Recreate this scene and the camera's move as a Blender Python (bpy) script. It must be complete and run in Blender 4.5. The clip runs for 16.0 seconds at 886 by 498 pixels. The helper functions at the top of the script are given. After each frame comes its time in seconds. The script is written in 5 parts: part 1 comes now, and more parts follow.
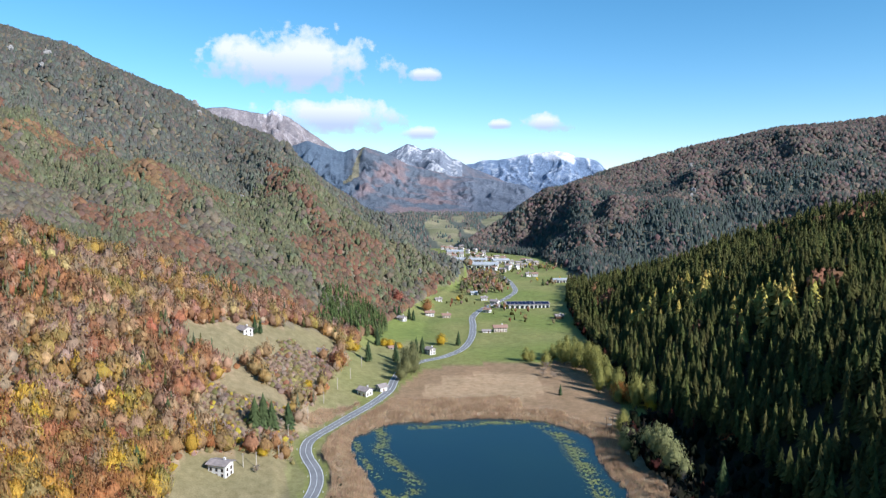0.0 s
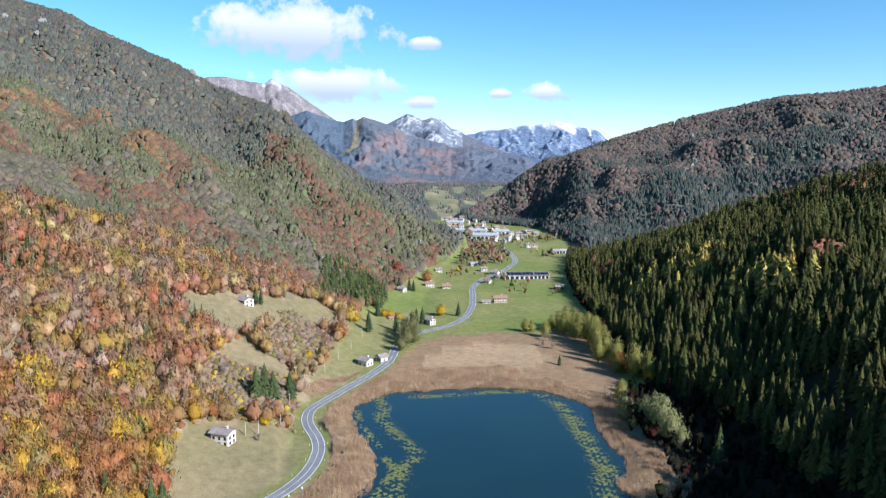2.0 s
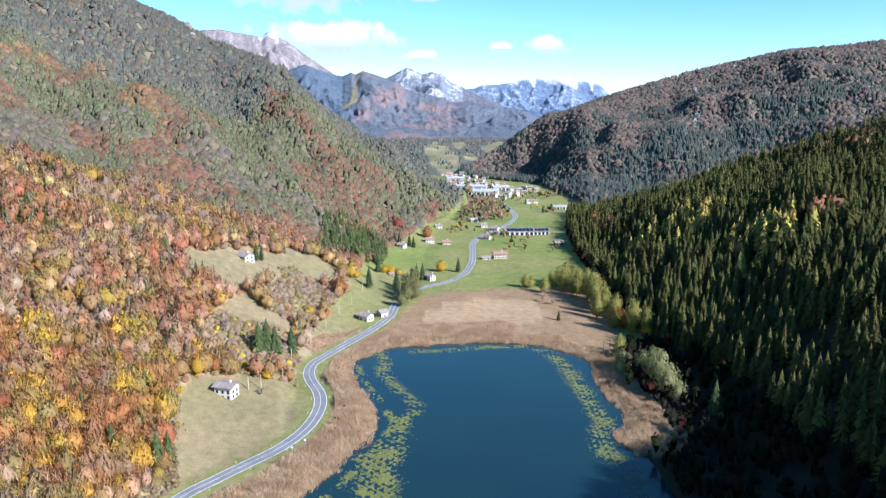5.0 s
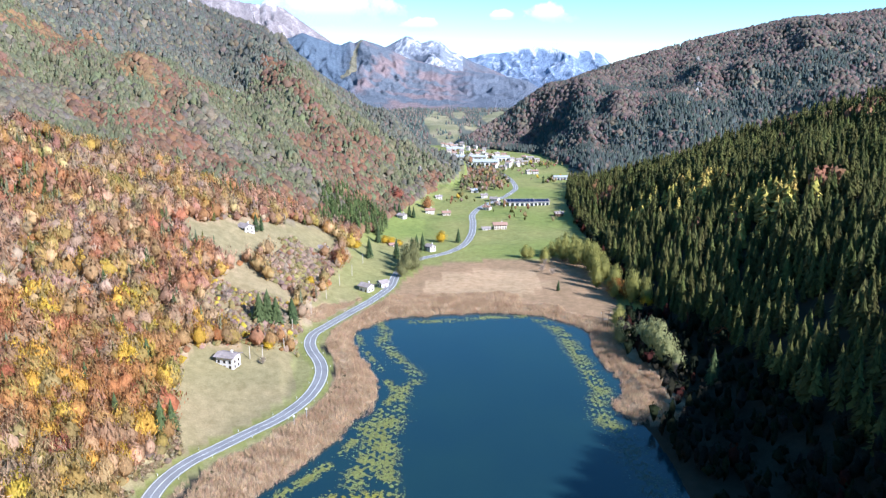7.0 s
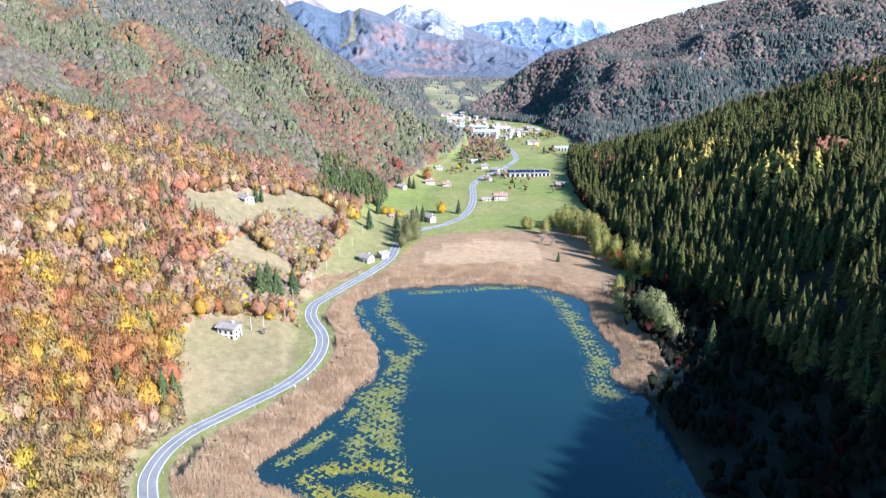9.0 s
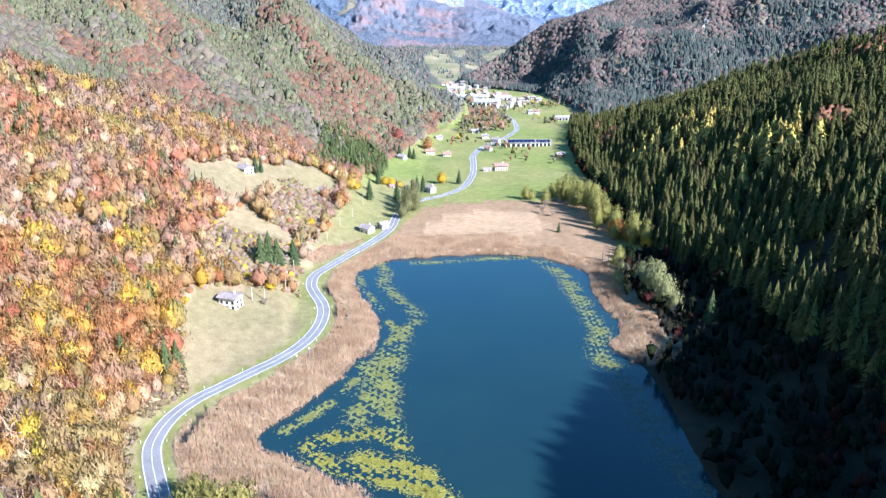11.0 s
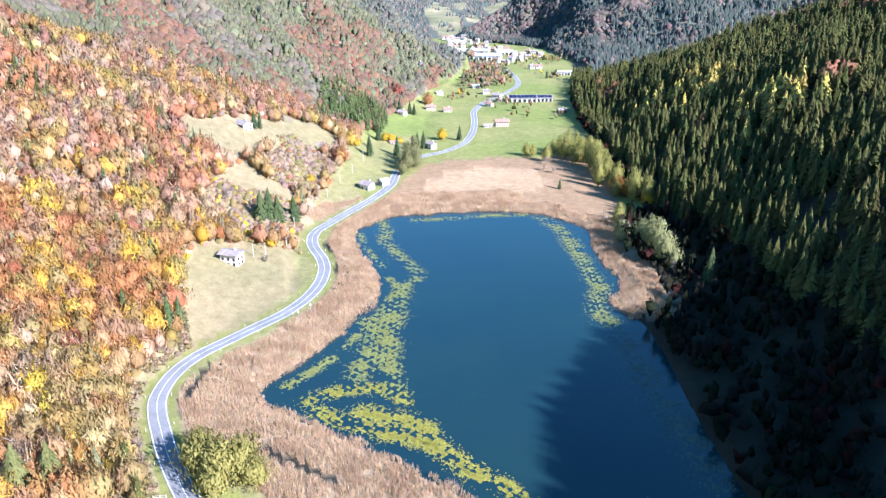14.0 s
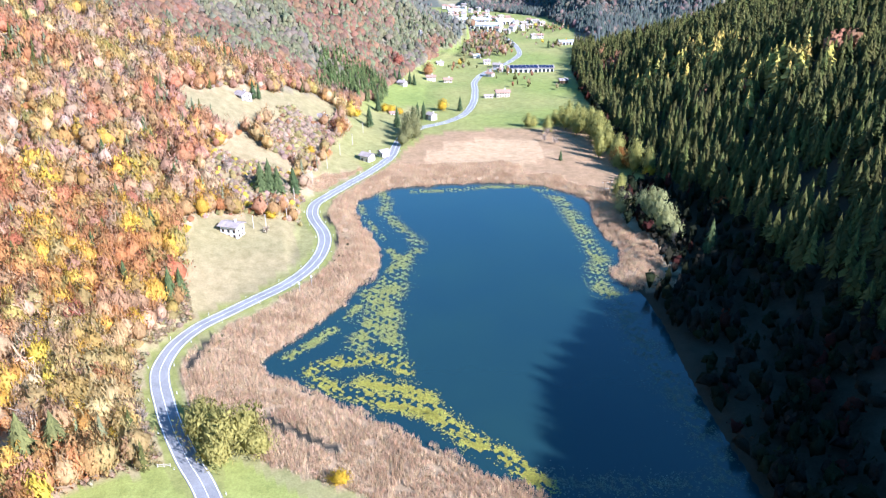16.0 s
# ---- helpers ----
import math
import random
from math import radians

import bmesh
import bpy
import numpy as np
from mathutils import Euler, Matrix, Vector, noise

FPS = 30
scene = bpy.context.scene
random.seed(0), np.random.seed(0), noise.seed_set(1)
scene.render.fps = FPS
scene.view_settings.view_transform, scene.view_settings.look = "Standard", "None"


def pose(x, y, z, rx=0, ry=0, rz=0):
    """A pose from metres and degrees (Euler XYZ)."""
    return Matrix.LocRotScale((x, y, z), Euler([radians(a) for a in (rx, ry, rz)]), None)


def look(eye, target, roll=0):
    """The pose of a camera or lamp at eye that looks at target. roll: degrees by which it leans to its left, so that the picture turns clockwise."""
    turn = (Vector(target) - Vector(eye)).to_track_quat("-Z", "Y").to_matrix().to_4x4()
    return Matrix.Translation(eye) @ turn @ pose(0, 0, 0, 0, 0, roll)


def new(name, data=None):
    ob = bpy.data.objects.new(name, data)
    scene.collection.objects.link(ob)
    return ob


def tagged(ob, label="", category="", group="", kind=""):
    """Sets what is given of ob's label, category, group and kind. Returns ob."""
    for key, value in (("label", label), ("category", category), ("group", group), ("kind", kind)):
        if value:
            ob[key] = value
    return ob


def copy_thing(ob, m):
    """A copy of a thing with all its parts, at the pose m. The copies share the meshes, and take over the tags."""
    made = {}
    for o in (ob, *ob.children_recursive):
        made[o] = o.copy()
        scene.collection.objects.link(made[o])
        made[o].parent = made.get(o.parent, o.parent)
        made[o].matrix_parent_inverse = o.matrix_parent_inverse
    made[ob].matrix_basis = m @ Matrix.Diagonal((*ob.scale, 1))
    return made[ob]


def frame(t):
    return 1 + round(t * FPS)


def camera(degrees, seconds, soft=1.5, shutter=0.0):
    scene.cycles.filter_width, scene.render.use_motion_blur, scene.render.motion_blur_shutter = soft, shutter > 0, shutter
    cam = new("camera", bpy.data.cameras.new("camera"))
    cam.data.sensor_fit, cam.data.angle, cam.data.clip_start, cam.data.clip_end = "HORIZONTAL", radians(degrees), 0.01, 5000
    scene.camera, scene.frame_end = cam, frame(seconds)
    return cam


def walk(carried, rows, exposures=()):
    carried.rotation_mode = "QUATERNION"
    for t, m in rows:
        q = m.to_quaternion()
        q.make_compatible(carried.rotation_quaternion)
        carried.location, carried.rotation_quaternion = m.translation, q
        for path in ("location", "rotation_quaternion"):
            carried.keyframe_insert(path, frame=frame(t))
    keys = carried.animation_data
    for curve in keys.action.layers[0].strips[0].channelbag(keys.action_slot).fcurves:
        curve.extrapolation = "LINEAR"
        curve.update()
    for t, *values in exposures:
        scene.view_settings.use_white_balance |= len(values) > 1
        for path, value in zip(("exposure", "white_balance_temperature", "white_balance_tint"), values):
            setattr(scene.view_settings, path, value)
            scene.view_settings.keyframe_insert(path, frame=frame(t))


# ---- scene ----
# ---- the camera: it hangs still over the lake and tips down ----
EYE, DOWN = 125.0, 5.0
cam = camera(64.34, 16.0, soft=1.3)
TIPS = [(0.0, 0.0), (0.5, 0.58), (1.0, 1.18), (1.5, 1.77), (2.0, 2.37), (2.5, 2.96), (3.0, 3.56), (3.5, 4.15), (4.0, 4.75), (6.5, 7.72), (7.0, 8.32), (7.5, 8.9),
        (8.0, 9.5), (8.5, 10.08), (9.0, 10.68), (11.5, 13.68), (12.0, 14.27), (12.5, 14.85), (13.0, 15.44), (13.5, 16.01), (14.0, 16.59), (14.5, 17.16),
        (15.0, 17.75), (15.5, 18.31), (16.0, 18.89)]
EXPOSURES = [(0.0, 0.76, 5550, 13), (4.0, 1.04, 5450, 15), (9.0, 1.56, 5280, 18), (12.5, 1.85, 5250, 20), (16.0, 1.88, 5250, 21)]
walk(cam, [(t, pose(0, 0, EYE, 90 - DOWN - tip, 0.09 * t / 16, max(0.0, 0.1 * (t - 8) / 8))) for t, tip in TIPS], EXPOSURES)

# ---- sky and sun ----
SUN_UP, SUN_BEARING = 31.0, 128.0
world = bpy.data.worlds.new("world")
scene.world = world
world.use_nodes = True
wn = world.node_tree
sky = wn.nodes.new("ShaderNodeTexSky")
sky.sky_type, sky.sun_disc, sky.sun_elevation, sky.sun_rotation = "NISHITA", False, radians(SUN_UP), radians(SUN_BEARING)
sky.altitude, sky.air_density, sky.dust_density, sky.ozone_density = 2400, 1.06, 0.0, 1.25
hue = wn.nodes.new("ShaderNodeHueSaturation")
hue.inputs["Hue"].default_value, hue.inputs["Saturation"].default_value = 0.482, 1.24
wn.links.new(sky.outputs[0], hue.inputs["Color"])
wn.links.new(hue.outputs[0], wn.nodes["Background"].inputs[0])
wn.nodes["Background"].inputs[1].default_value = 0.089
lamp = bpy.data.lights.new("sun", "SUN")
lamp.energy, lamp.angle, lamp.color = 5.0, radians(0.53), (1.0, 0.93, 0.82)
sun_ob = new("sun", lamp)
b, e = radians(SUN_BEARING), radians(SUN_UP)
sun_ob.matrix_world = look((0, 0, 600), (-300 * math.sin(b) * math.cos(e), -300 * math.cos(b) * math.cos(e), 600 - 300 * math.sin(e)))


# ---- materials ----
def material(name, rough=0.9, base=(0.5, 0.5, 0.5), metal=0.0):
    m = bpy.data.materials.new(name)
    m.use_nodes = True
    s = m.node_tree.nodes["Principled BSDF"]
    s.inputs["Base Color"].default_value = (*base, 1)
    s.inputs["Roughness"].default_value, s.inputs["Metallic"].default_value = rough, metal
    s.inputs["Specular IOR Level"].default_value = 0.2 if rough > 0.6 else 0.5
    return m, m.node_tree, s


def noise_node(nt, scale, detail=4.0, rough=0.6, coords="Object"):
    c = nt.nodes.new("ShaderNodeTexCoord")
    n = nt.nodes.new("ShaderNodeTexNoise")
    n.inputs["Scale"].default_value, n.inputs["Detail"].default_value, n.inputs["Roughness"].default_value = scale, detail, rough
    nt.links.new(c.outputs[coords], n.inputs["Vector"])
    return n


def ramp_node(nt, src, stops):
    r = nt.nodes.new("ShaderNodeValToRGB")
    while len(r.color_ramp.elements) < len(stops):
        r.color_ramp.elements.new(0.5)
    for el, (p, c) in zip(r.color_ramp.elements, stops):
        el.position, el.color = p, (*c, 1)
    nt.links.new(src, r.inputs[0])
    return r


def mix_node(nt, kind, fac, a, b):
    m = nt.nodes.new("ShaderNodeMix")
    m.data_type, m.blend_type = "RGBA", kind
    for sock, v in ((m.inputs[0], fac), (m.inputs[6], a), (m.inputs[7], b)):
        if isinstance(v, bpy.types.NodeSocket):
            nt.links.new(v, sock)
        else:
            sock.default_value = v if isinstance(v, float) else (*v, 1)
    return m.outputs[2]


def relief(nt, s, src, strength, distance):
    bump = nt.nodes.new("ShaderNodeBump")
    bump.inputs["Strength"].default_value, bump.inputs["Distance"].default_value = strength, distance
    nt.links.new(src, bump.inputs["Height"])
    nt.links.new(bump.outputs[0], s.inputs["Normal"])


def mottled(name, colours, scale, rough=0.9, fine=None, bump=0.3, depth=0.05, metal=0.0):
    """Two scales of variation between the colours given, with relief."""
    m, nt, s = material(name, rough, metal=metal)
    big, small = noise_node(nt, scale), noise_node(nt, fine or scale * 9, 6.0, 0.7)
    n = len(colours)
    r = ramp_node(nt, big.outputs[0], [(0.3 + 0.4 * i / max(1, n - 1), c) for i, c in enumerate(colours)])
    g = ramp_node(nt, small.outputs[0], [(0.25, (0.72, 0.72, 0.72)), (0.75, (1.25, 1.25, 1.25))])
    nt.links.new(mix_node(nt, "MULTIPLY", 1.0, r.outputs[0], g.outputs[0]), s.inputs["Base Color"])
    relief(nt, s, small.outputs[0], bump, depth)
    return m


def tinted(name, attribute="tint", spread=0.5, translucent=0.0, rough=0.85, fine=None):
    """The colour that each plant carries, with every leaf or clump a little different."""
    m, nt, s = material(name, rough)
    a = nt.nodes.new("ShaderNodeAttribute")
    a.attribute_name = attribute
    geo = nt.nodes.new("ShaderNodeNewGeometry")
    r = ramp_node(nt, geo.outputs["Random Per Island"], [(0.0, (1 - spread,) * 3), (1.0, (1 + spread, 1 + spread * 0.9, 1 + spread * 0.6))])
    col = mix_node(nt, "MULTIPLY", 1.0, a.outputs["Color"], r.outputs[0])
    if fine:
        grain = noise_node(nt, fine, 3.0, 0.7)
        col = mix_node(nt, "MULTIPLY", 1.0, col, ramp_node(nt, grain.outputs[0], [(0.32, (0.78, 0.76, 0.74)), (0.68, (1.2, 1.2, 1.2))]).outputs[0])
        relief(nt, s, grain.outputs[0], 0.6, 0.4)
    nt.links.new(col, s.inputs["Base Color"])
    s.inputs["Specular IOR Level"].default_value = 0.1
    if translucent:
        t = nt.nodes.new("ShaderNodeBsdfTranslucent")
        nt.links.new(col, t.inputs[0])
        mx = nt.nodes.new("ShaderNodeMixShader")
        mx.inputs[0].default_value = translucent
        nt.links.new(s.outputs[0], mx.inputs[1])
        nt.links.new(t.outputs[0], mx.inputs[2])
        nt.links.new(mx.outputs[0], nt.nodes["Material Output"].inputs[0])
    return m


def ground_material():
    m, nt, s = material("ground_cover", 0.95)
    a = nt.nodes.new("ShaderNodeAttribute")
    a.attribute_name = "cover"
    big, mid, fine = noise_node(nt, 0.03, 5.0), noise_node(nt, 0.25, 5.0, 0.65), noise_node(nt, 1.6, 6.0, 0.75)
    c = mix_node(nt, "MULTIPLY", 1.0, a.outputs["Color"], ramp_node(nt, big.outputs[0], [(0.3, (0.86, 0.89, 0.86)), (0.7, (1.12, 1.09, 1.06))]).outputs[0])
    c = mix_node(nt, "MULTIPLY", 1.0, c, ramp_node(nt, mid.outputs[0], [(0.3, (0.78, 0.78, 0.74)), (0.7, (1.2, 1.2, 1.25))]).outputs[0])
    c = mix_node(nt, "MULTIPLY", 1.0, c, ramp_node(nt, fine.outputs[0], [(0.3, (0.75, 0.75, 0.75)), (0.7, (1.22, 1.22, 1.22))]).outputs[0])
    nt.links.new(c, s.inputs["Base Color"])
    relief(nt, s, fine.outputs[0], 0.5, 0.25)
    return m


def water_material():
    m, nt, s = material("lake_water", 0.16)
    n = noise_node(nt, 0.018, 3.0)
    r = ramp_node(nt, n.outputs[0], [(0.35, (0.008, 0.026, 0.034)), (0.65, (0.010, 0.031, 0.034))])
    nt.links.new(r.outputs[0], s.inputs["Base Color"])
    s.inputs["IOR"].default_value = 1.45
    w = noise_node(nt, 0.9, 3.0)
    relief(nt, s, w.outputs[0], 0.12, 0.05)
    return m


MAT_GROUND, MAT_WATER = ground_material(), water_material()
MAT_LEAF = tinted("autumn_leaves", spread=0.2, translucent=0.5, fine=2.0)
MAT_TWIG = tinted("bare_twigs", spread=0.2, translucent=0.3)
MAT_FAR = tinted("far_foliage", spread=0.16, translucent=0.3, fine=0.7)
MAT_NEEDLE = tinted("conifer_needles", spread=0.3, translucent=0.03, fine=1.8)
MAT_REED = tinted("reed_stems", spread=0.25, translucent=0.35)
MAT_PAD = tinted("lily_pads", spread=0.4, rough=0.5)
MAT_BARK = mottled("bark", [(0.10, 0.08, 0.06), (0.22, 0.18, 0.14)], 0.8)
MAT_TARMAC = mottled("tarmac", [(0.17, 0.17, 0.175), (0.23, 0.23, 0.235)], 0.15, 0.85, 2.0, 0.2, 0.02)
MAT_LINE = mottled("road_paint", [(0.7, 0.7, 0.68), (0.82, 0.82, 0.8)], 0.5, 0.7)
MAT_WALL = mottled("white_render", [(0.52, 0.50, 0.47), (0.64, 0.62, 0.59)], 0.35, 0.9)
MAT_WALL_WARM = mottled("cream_render", [(0.45, 0.40, 0.33), (0.56, 0.50, 0.42)], 0.35, 0.9)
MAT_TILE_GREY = mottled("grey_roof_tiles", [(0.20, 0.17, 0.16), (0.34, 0.29, 0.27)], 0.6, 0.85, 4.0, 0.6, 0.08)
MAT_TILE_RED = mottled("red_roof_tiles", [(0.24, 0.14, 0.10), (0.34, 0.22, 0.17)], 0.6, 0.85, 4.0, 0.6, 0.08)
MAT_TIMBER = mottled("brown_timber", [(0.10, 0.06, 0.035), (0.18, 0.11, 0.06)], 1.5, 0.8)
MAT_POLE = mottled("weathered_pole", [(0.38, 0.33, 0.27), (0.5, 0.45, 0.38)], 1.5, 0.85)
MAT_GLASS = material("window_glass", 0.08, (0.02, 0.025, 0.03))[0]
MAT_SOLAR = material("solar_panel", 0.15, (0.012, 0.016, 0.045))[0]
MAT_METAL = mottled("pale_sheet_metal", [(0.32, 0.33, 0.34), (0.45, 0.46, 0.47)], 0.1, 0.5)
MAT_STONE = mottled("grey_stone", [(0.3, 0.29, 0.27), (0.45, 0.43, 0.4)], 1.0)


# ---- the lie of the land: heights by bearing u (degrees east of the view) and range r ----
LAKE = [(-30, 365), (-41, 351), (-46, 341), (-46, 330), (-42, 315), (-36, 301), (-30, 284), (-27, 270), (-28, 261), (-31, 253), (-35, 244), (-39, 232),
        (-44, 220), (-54, 202), (-60, 191), (-50, 181), (-34, 171), (-19, 161),
        (-5, 151), (9, 141), (22, 133), (31, 124), (47, 119), (70, 121), (77, 130), (77, 145), (76, 163), (76, 194),
        (77, 212), (76, 232), (75, 241), (72, 245), (70, 251), (69, 258), (74, 267), (77, 278), (76, 291), (75, 304), (73, 315), (74, 326),
        (76, 338), (72, 351), (65, 358), (58, 367), (48, 370), (30, 374), (4, 372), (-14, 368)]
ROAD = [(-20, 62), (-38, 98), (-57, 131), (-67, 145), (-76, 159), (-82, 170), (-86, 178), (-89, 187), (-89, 200), (-85, 212), (-78, 222),
        (-70, 233), (-62, 244), (-56, 257), (-53, 271), (-53, 286), (-56, 299), (-62, 313), (-65, 324), (-65, 336),
        (-60, 349), (-51, 370), (-41, 393), (-33, 419), (-31, 445), (-27, 472), (-16, 491), (2, 508), (16, 535), (24, 577),
        (27, 625), (28, 661), (38, 704), (58, 750), (74, 789), (88, 850), (83, 967), (57, 1069)]
ROAD_Z = 1.7


def smooth_line(points, step=2.0):
    """A Catmull-Rom line through the points, resampled."""
    p = np.array([points[0]] + list(points) + [points[-1]], float)
    out = []
    for i in range(1, len(p) - 2):
        n = max(2, int(np.linalg.norm(p[i + 1] - p[i]) / step))
        t = (np.arange(n) / n)[:, None]
        a, b, c, d = p[i - 1], p[i], p[i + 1], p[i + 2]
        out.append(0.5 * (2 * b + (c - a) * t + (2 * a - 5 * b + 4 * c - d) * t ** 2 + (3 * b - a - 3 * c + d) * t ** 3))
    return np.vstack(out + [p[-1:]])


LAKE_LINE = smooth_line(LAKE + LAKE[:1], 3.0)
ROAD_LINE = smooth_line(ROAD, 3.0)


def line_distance(x, y, line):
    best = np.full(x.shape, 1e9)
    for (ax, ay), (bx, by) in zip(line[:-1], line[1:]):
        dx, dy = bx - ax, by - ay
        t = np.clip(((x - ax) * dx + (y - ay) * dy) / (dx * dx + dy * dy + 1e-9), 0, 1)
        best = np.minimum(best, (x - ax - t * dx) ** 2 + (y - ay - t * dy) ** 2)
    return np.sqrt(best)


def inside(x, y, poly):
    r = np.zeros(x.shape, bool)
    n = len(poly)
    for i in range(n):
        (ax, ay), (bx, by) = poly[i], poly[(i + 1) % n]
        if ay != by:
            r ^= ((ay > y) != (by > y)) & (x < (bx - ax) * (y - ay) / (by - ay) + ax)
    return r


def lake_distance(x, y):
    """Metres outside the lake's shore; negative over the water."""
    d = np.full(x.shape, 200.0)
    near = (np.abs(x) < 160) & (y > 60) & (y < 470)
    if near.any():
        e = line_distance(x[near], y[near], LAKE_LINE)
        d[near] = np.where(inside(x[near], y[near], LAKE_LINE), -e, e)
    return d


def road_distance(x, y):
    d = np.full(x.shape, 200.0)
    near = (np.abs(x) < 160) & (y > 20) & (y < 1120)
    if near.any():
        d[near] = line_distance(x[near], y[near], ROAD_LINE)
    return d


def waves(x, y, size, seed):
    """Smooth noise of about -1 to 1."""
    g = np.random.RandomState(seed)
    out, amp, tot = np.zeros(x.shape), 1.0, 0.0
    for k in range(4):
        s = size / 1.9 ** k
        for _ in range(4):
            a, ph = g.uniform(0, 6.283, 2)
            w = g.uniform(0.7, 1.4) * 6.283 / s
            out += amp * np.sin(w * (x * np.cos(a) + y * np.sin(a)) + ph)
        tot, amp = tot + amp * 1.6, amp * 0.55
    return out / tot


# hill on the sunny side: foot, meadow top and crest
L_FOOT = ([-180, -120, -90, -45, -31.5, -25.5, -20, -14, -11, -7.9, -4.5, -2, 0.5, 1.4, 2.6], [700, 260, 140, 160, 172, 207, 243, 265, 347, 388, 440, 560, 850, 905, 930])
L_MID = ([-120, -90, -45, -31.5, -20.9, -16, -10, -6, -2, 1.4, 2.6], [330, 300, 340, 365, 397, 440, 472, 545, 715, 912, 940], [50, 70, 55, 52, 45, 38, 19, 9, 6, 3, 2])
L_TOP = ([-120, -90, -60, -45, -31.5, -27.2, -23.6, -20.9, -17.7, -13.6, -10.1, -6.1, -2, 0.7, 1.4, 2.6],
         [700, 900, 1300, 1600, 1900, 1770, 1650, 1560, 1460, 1320, 1220, 1110, 1015, 955, 935, 950],
         [200, 300, 380, 430, 487, 423, 359, 316, 258, 214, 133, 83, 41, 8, 3, 1])
# shaded spruce hill
R_FOOT = ([8, 9.7, 10.1, 10.8, 12.2, 13.4, 15.1, 17.2, 20.6, 27.7, 37.9, 60, 100, 130, 150, 175], [2500, 2500, 711, 611, 532, 473, 414, 356, 299, 226, 171, 125, 105, 140, 300, 600])
R_TOP = ([8, 10.8, 11.7, 13.4, 18.5, 21.7, 25.2, 28.1, 32.1, 36, 42, 50, 60, 75, 82, 90, 105, 130, 150, 175],
         [880, 850, 840, 800, 760, 740, 720, 700, 680, 640, 580, 470, 370, 320, 300, 270, 260, 300, 420, 700],
         [0, 1, 4, 18, 42, 66, 79, 95, 110, 113, 118, 135, 140, 162, 176, 174, 168, 160, 140, 60])
# broad hill beyond it
F_FOOT = ([0.5, 1.8, 4.4, 7.7, 10, 11.6, 20, 45, 100], [1450, 1380, 1330, 1250, 1080, 950, 1000, 1200, 1500])
F_TOP = ([0.5, 1.8, 4.4, 8, 12.4, 18.7, 25.3, 28.5, 31.8, 45, 70, 100], [1500, 1440, 1500, 1600, 1700, 1800, 1900, 1950, 2000, 2100, 1900, 1900],
         [0, 10, 48, 104, 154, 214, 265, 274, 288, 330, 300, 200])


def slope(u, r, foot, top, mid=None, z0=1.5, fall=0.3, bulge=0.0):
    rf, rc, zc = np.interp(u, *foot), np.interp(u, top[0], top[1]), np.interp(u, top[0], top[2])
    if mid is None:
        k = np.clip((r - rf) / np.maximum(rc - rf, 1), 0, 1)
        z = z0 + (zc - z0) * (k + bulge * k * (1 - k))
    else:
        rm, zm = np.interp(u, mid[0], mid[1]), np.interp(u, mid[0], mid[2])
        a = np.clip((r - rf) / np.maximum(rm - rf, 1), 0, 1)
        k = np.clip((r - rm) / np.maximum(rc - rm, 1), 0, 1)
        z = z0 + (zm - z0) * (0.65 * a + 0.35 * a * a) + (zc - zm) * k
    return np.where(r < rf, -5.0, np.where(r > rc, zc - fall * (r - rc), z)), k


def height(x, y):
    r, u = np.hypot(x, y), np.degrees(np.arctan2(x, y))
    left, kl = slope(u, r, L_FOOT, L_TOP, L_MID, fall=0.35)
    right, kr = slope(u, r, R_FOOT, R_TOP, fall=0.25, bulge=np.interp(u, [34, 56], [0.42, 0.25]))
    far, kf = slope(u, r, F_FOOT, F_TOP, fall=0.3)
    left = left + (30 * waves(x, y, 420, 3) + 11 * waves(x + 0.5 * y, 0.4 * y, 150, 4)) * np.clip(4 * kl * (1 - kl), 0, 1) + 2.5 * waves(x, y, 70, 5) * np.clip(kl * 6, 0, 1) * (kl < 1)
    right = right + 9 * waves(x, y, 190, 7) * np.clip(4 * kr * (1 - kr), 0, 1)
    far = far + 38 * waves(x, y, 520, 9) * np.clip(4 * kf * (1 - kf), 0, 1)
    plain = 1.4 + 0.5 * waves(x, y, 90, 11) + np.clip(r - 1400, 0, 1300) * 0.026 + np.clip(r - 1450, 0, 1) * 9 * np.clip(waves(x, y, 300, 12), 0, 1)
    z = np.maximum(np.maximum(plain, left), np.maximum(right, far))
    d = lake_distance(x, y)
    z = np.where(d < 14, np.minimum(z, -1.6 + np.clip(d + 5, 0, 30) * 0.3), z)
    z = np.where(d < 0, np.maximum(-2.5, d * 0.3 - 0.1), np.maximum(z, 0.15))
    e = np.clip((road_distance(x, y) - 5) / 11, 0, 1)
    e = e * e * (3 - 2 * e)
    return ROAD_Z - 0.12 + (z - ROAD_Z + 0.12) * e


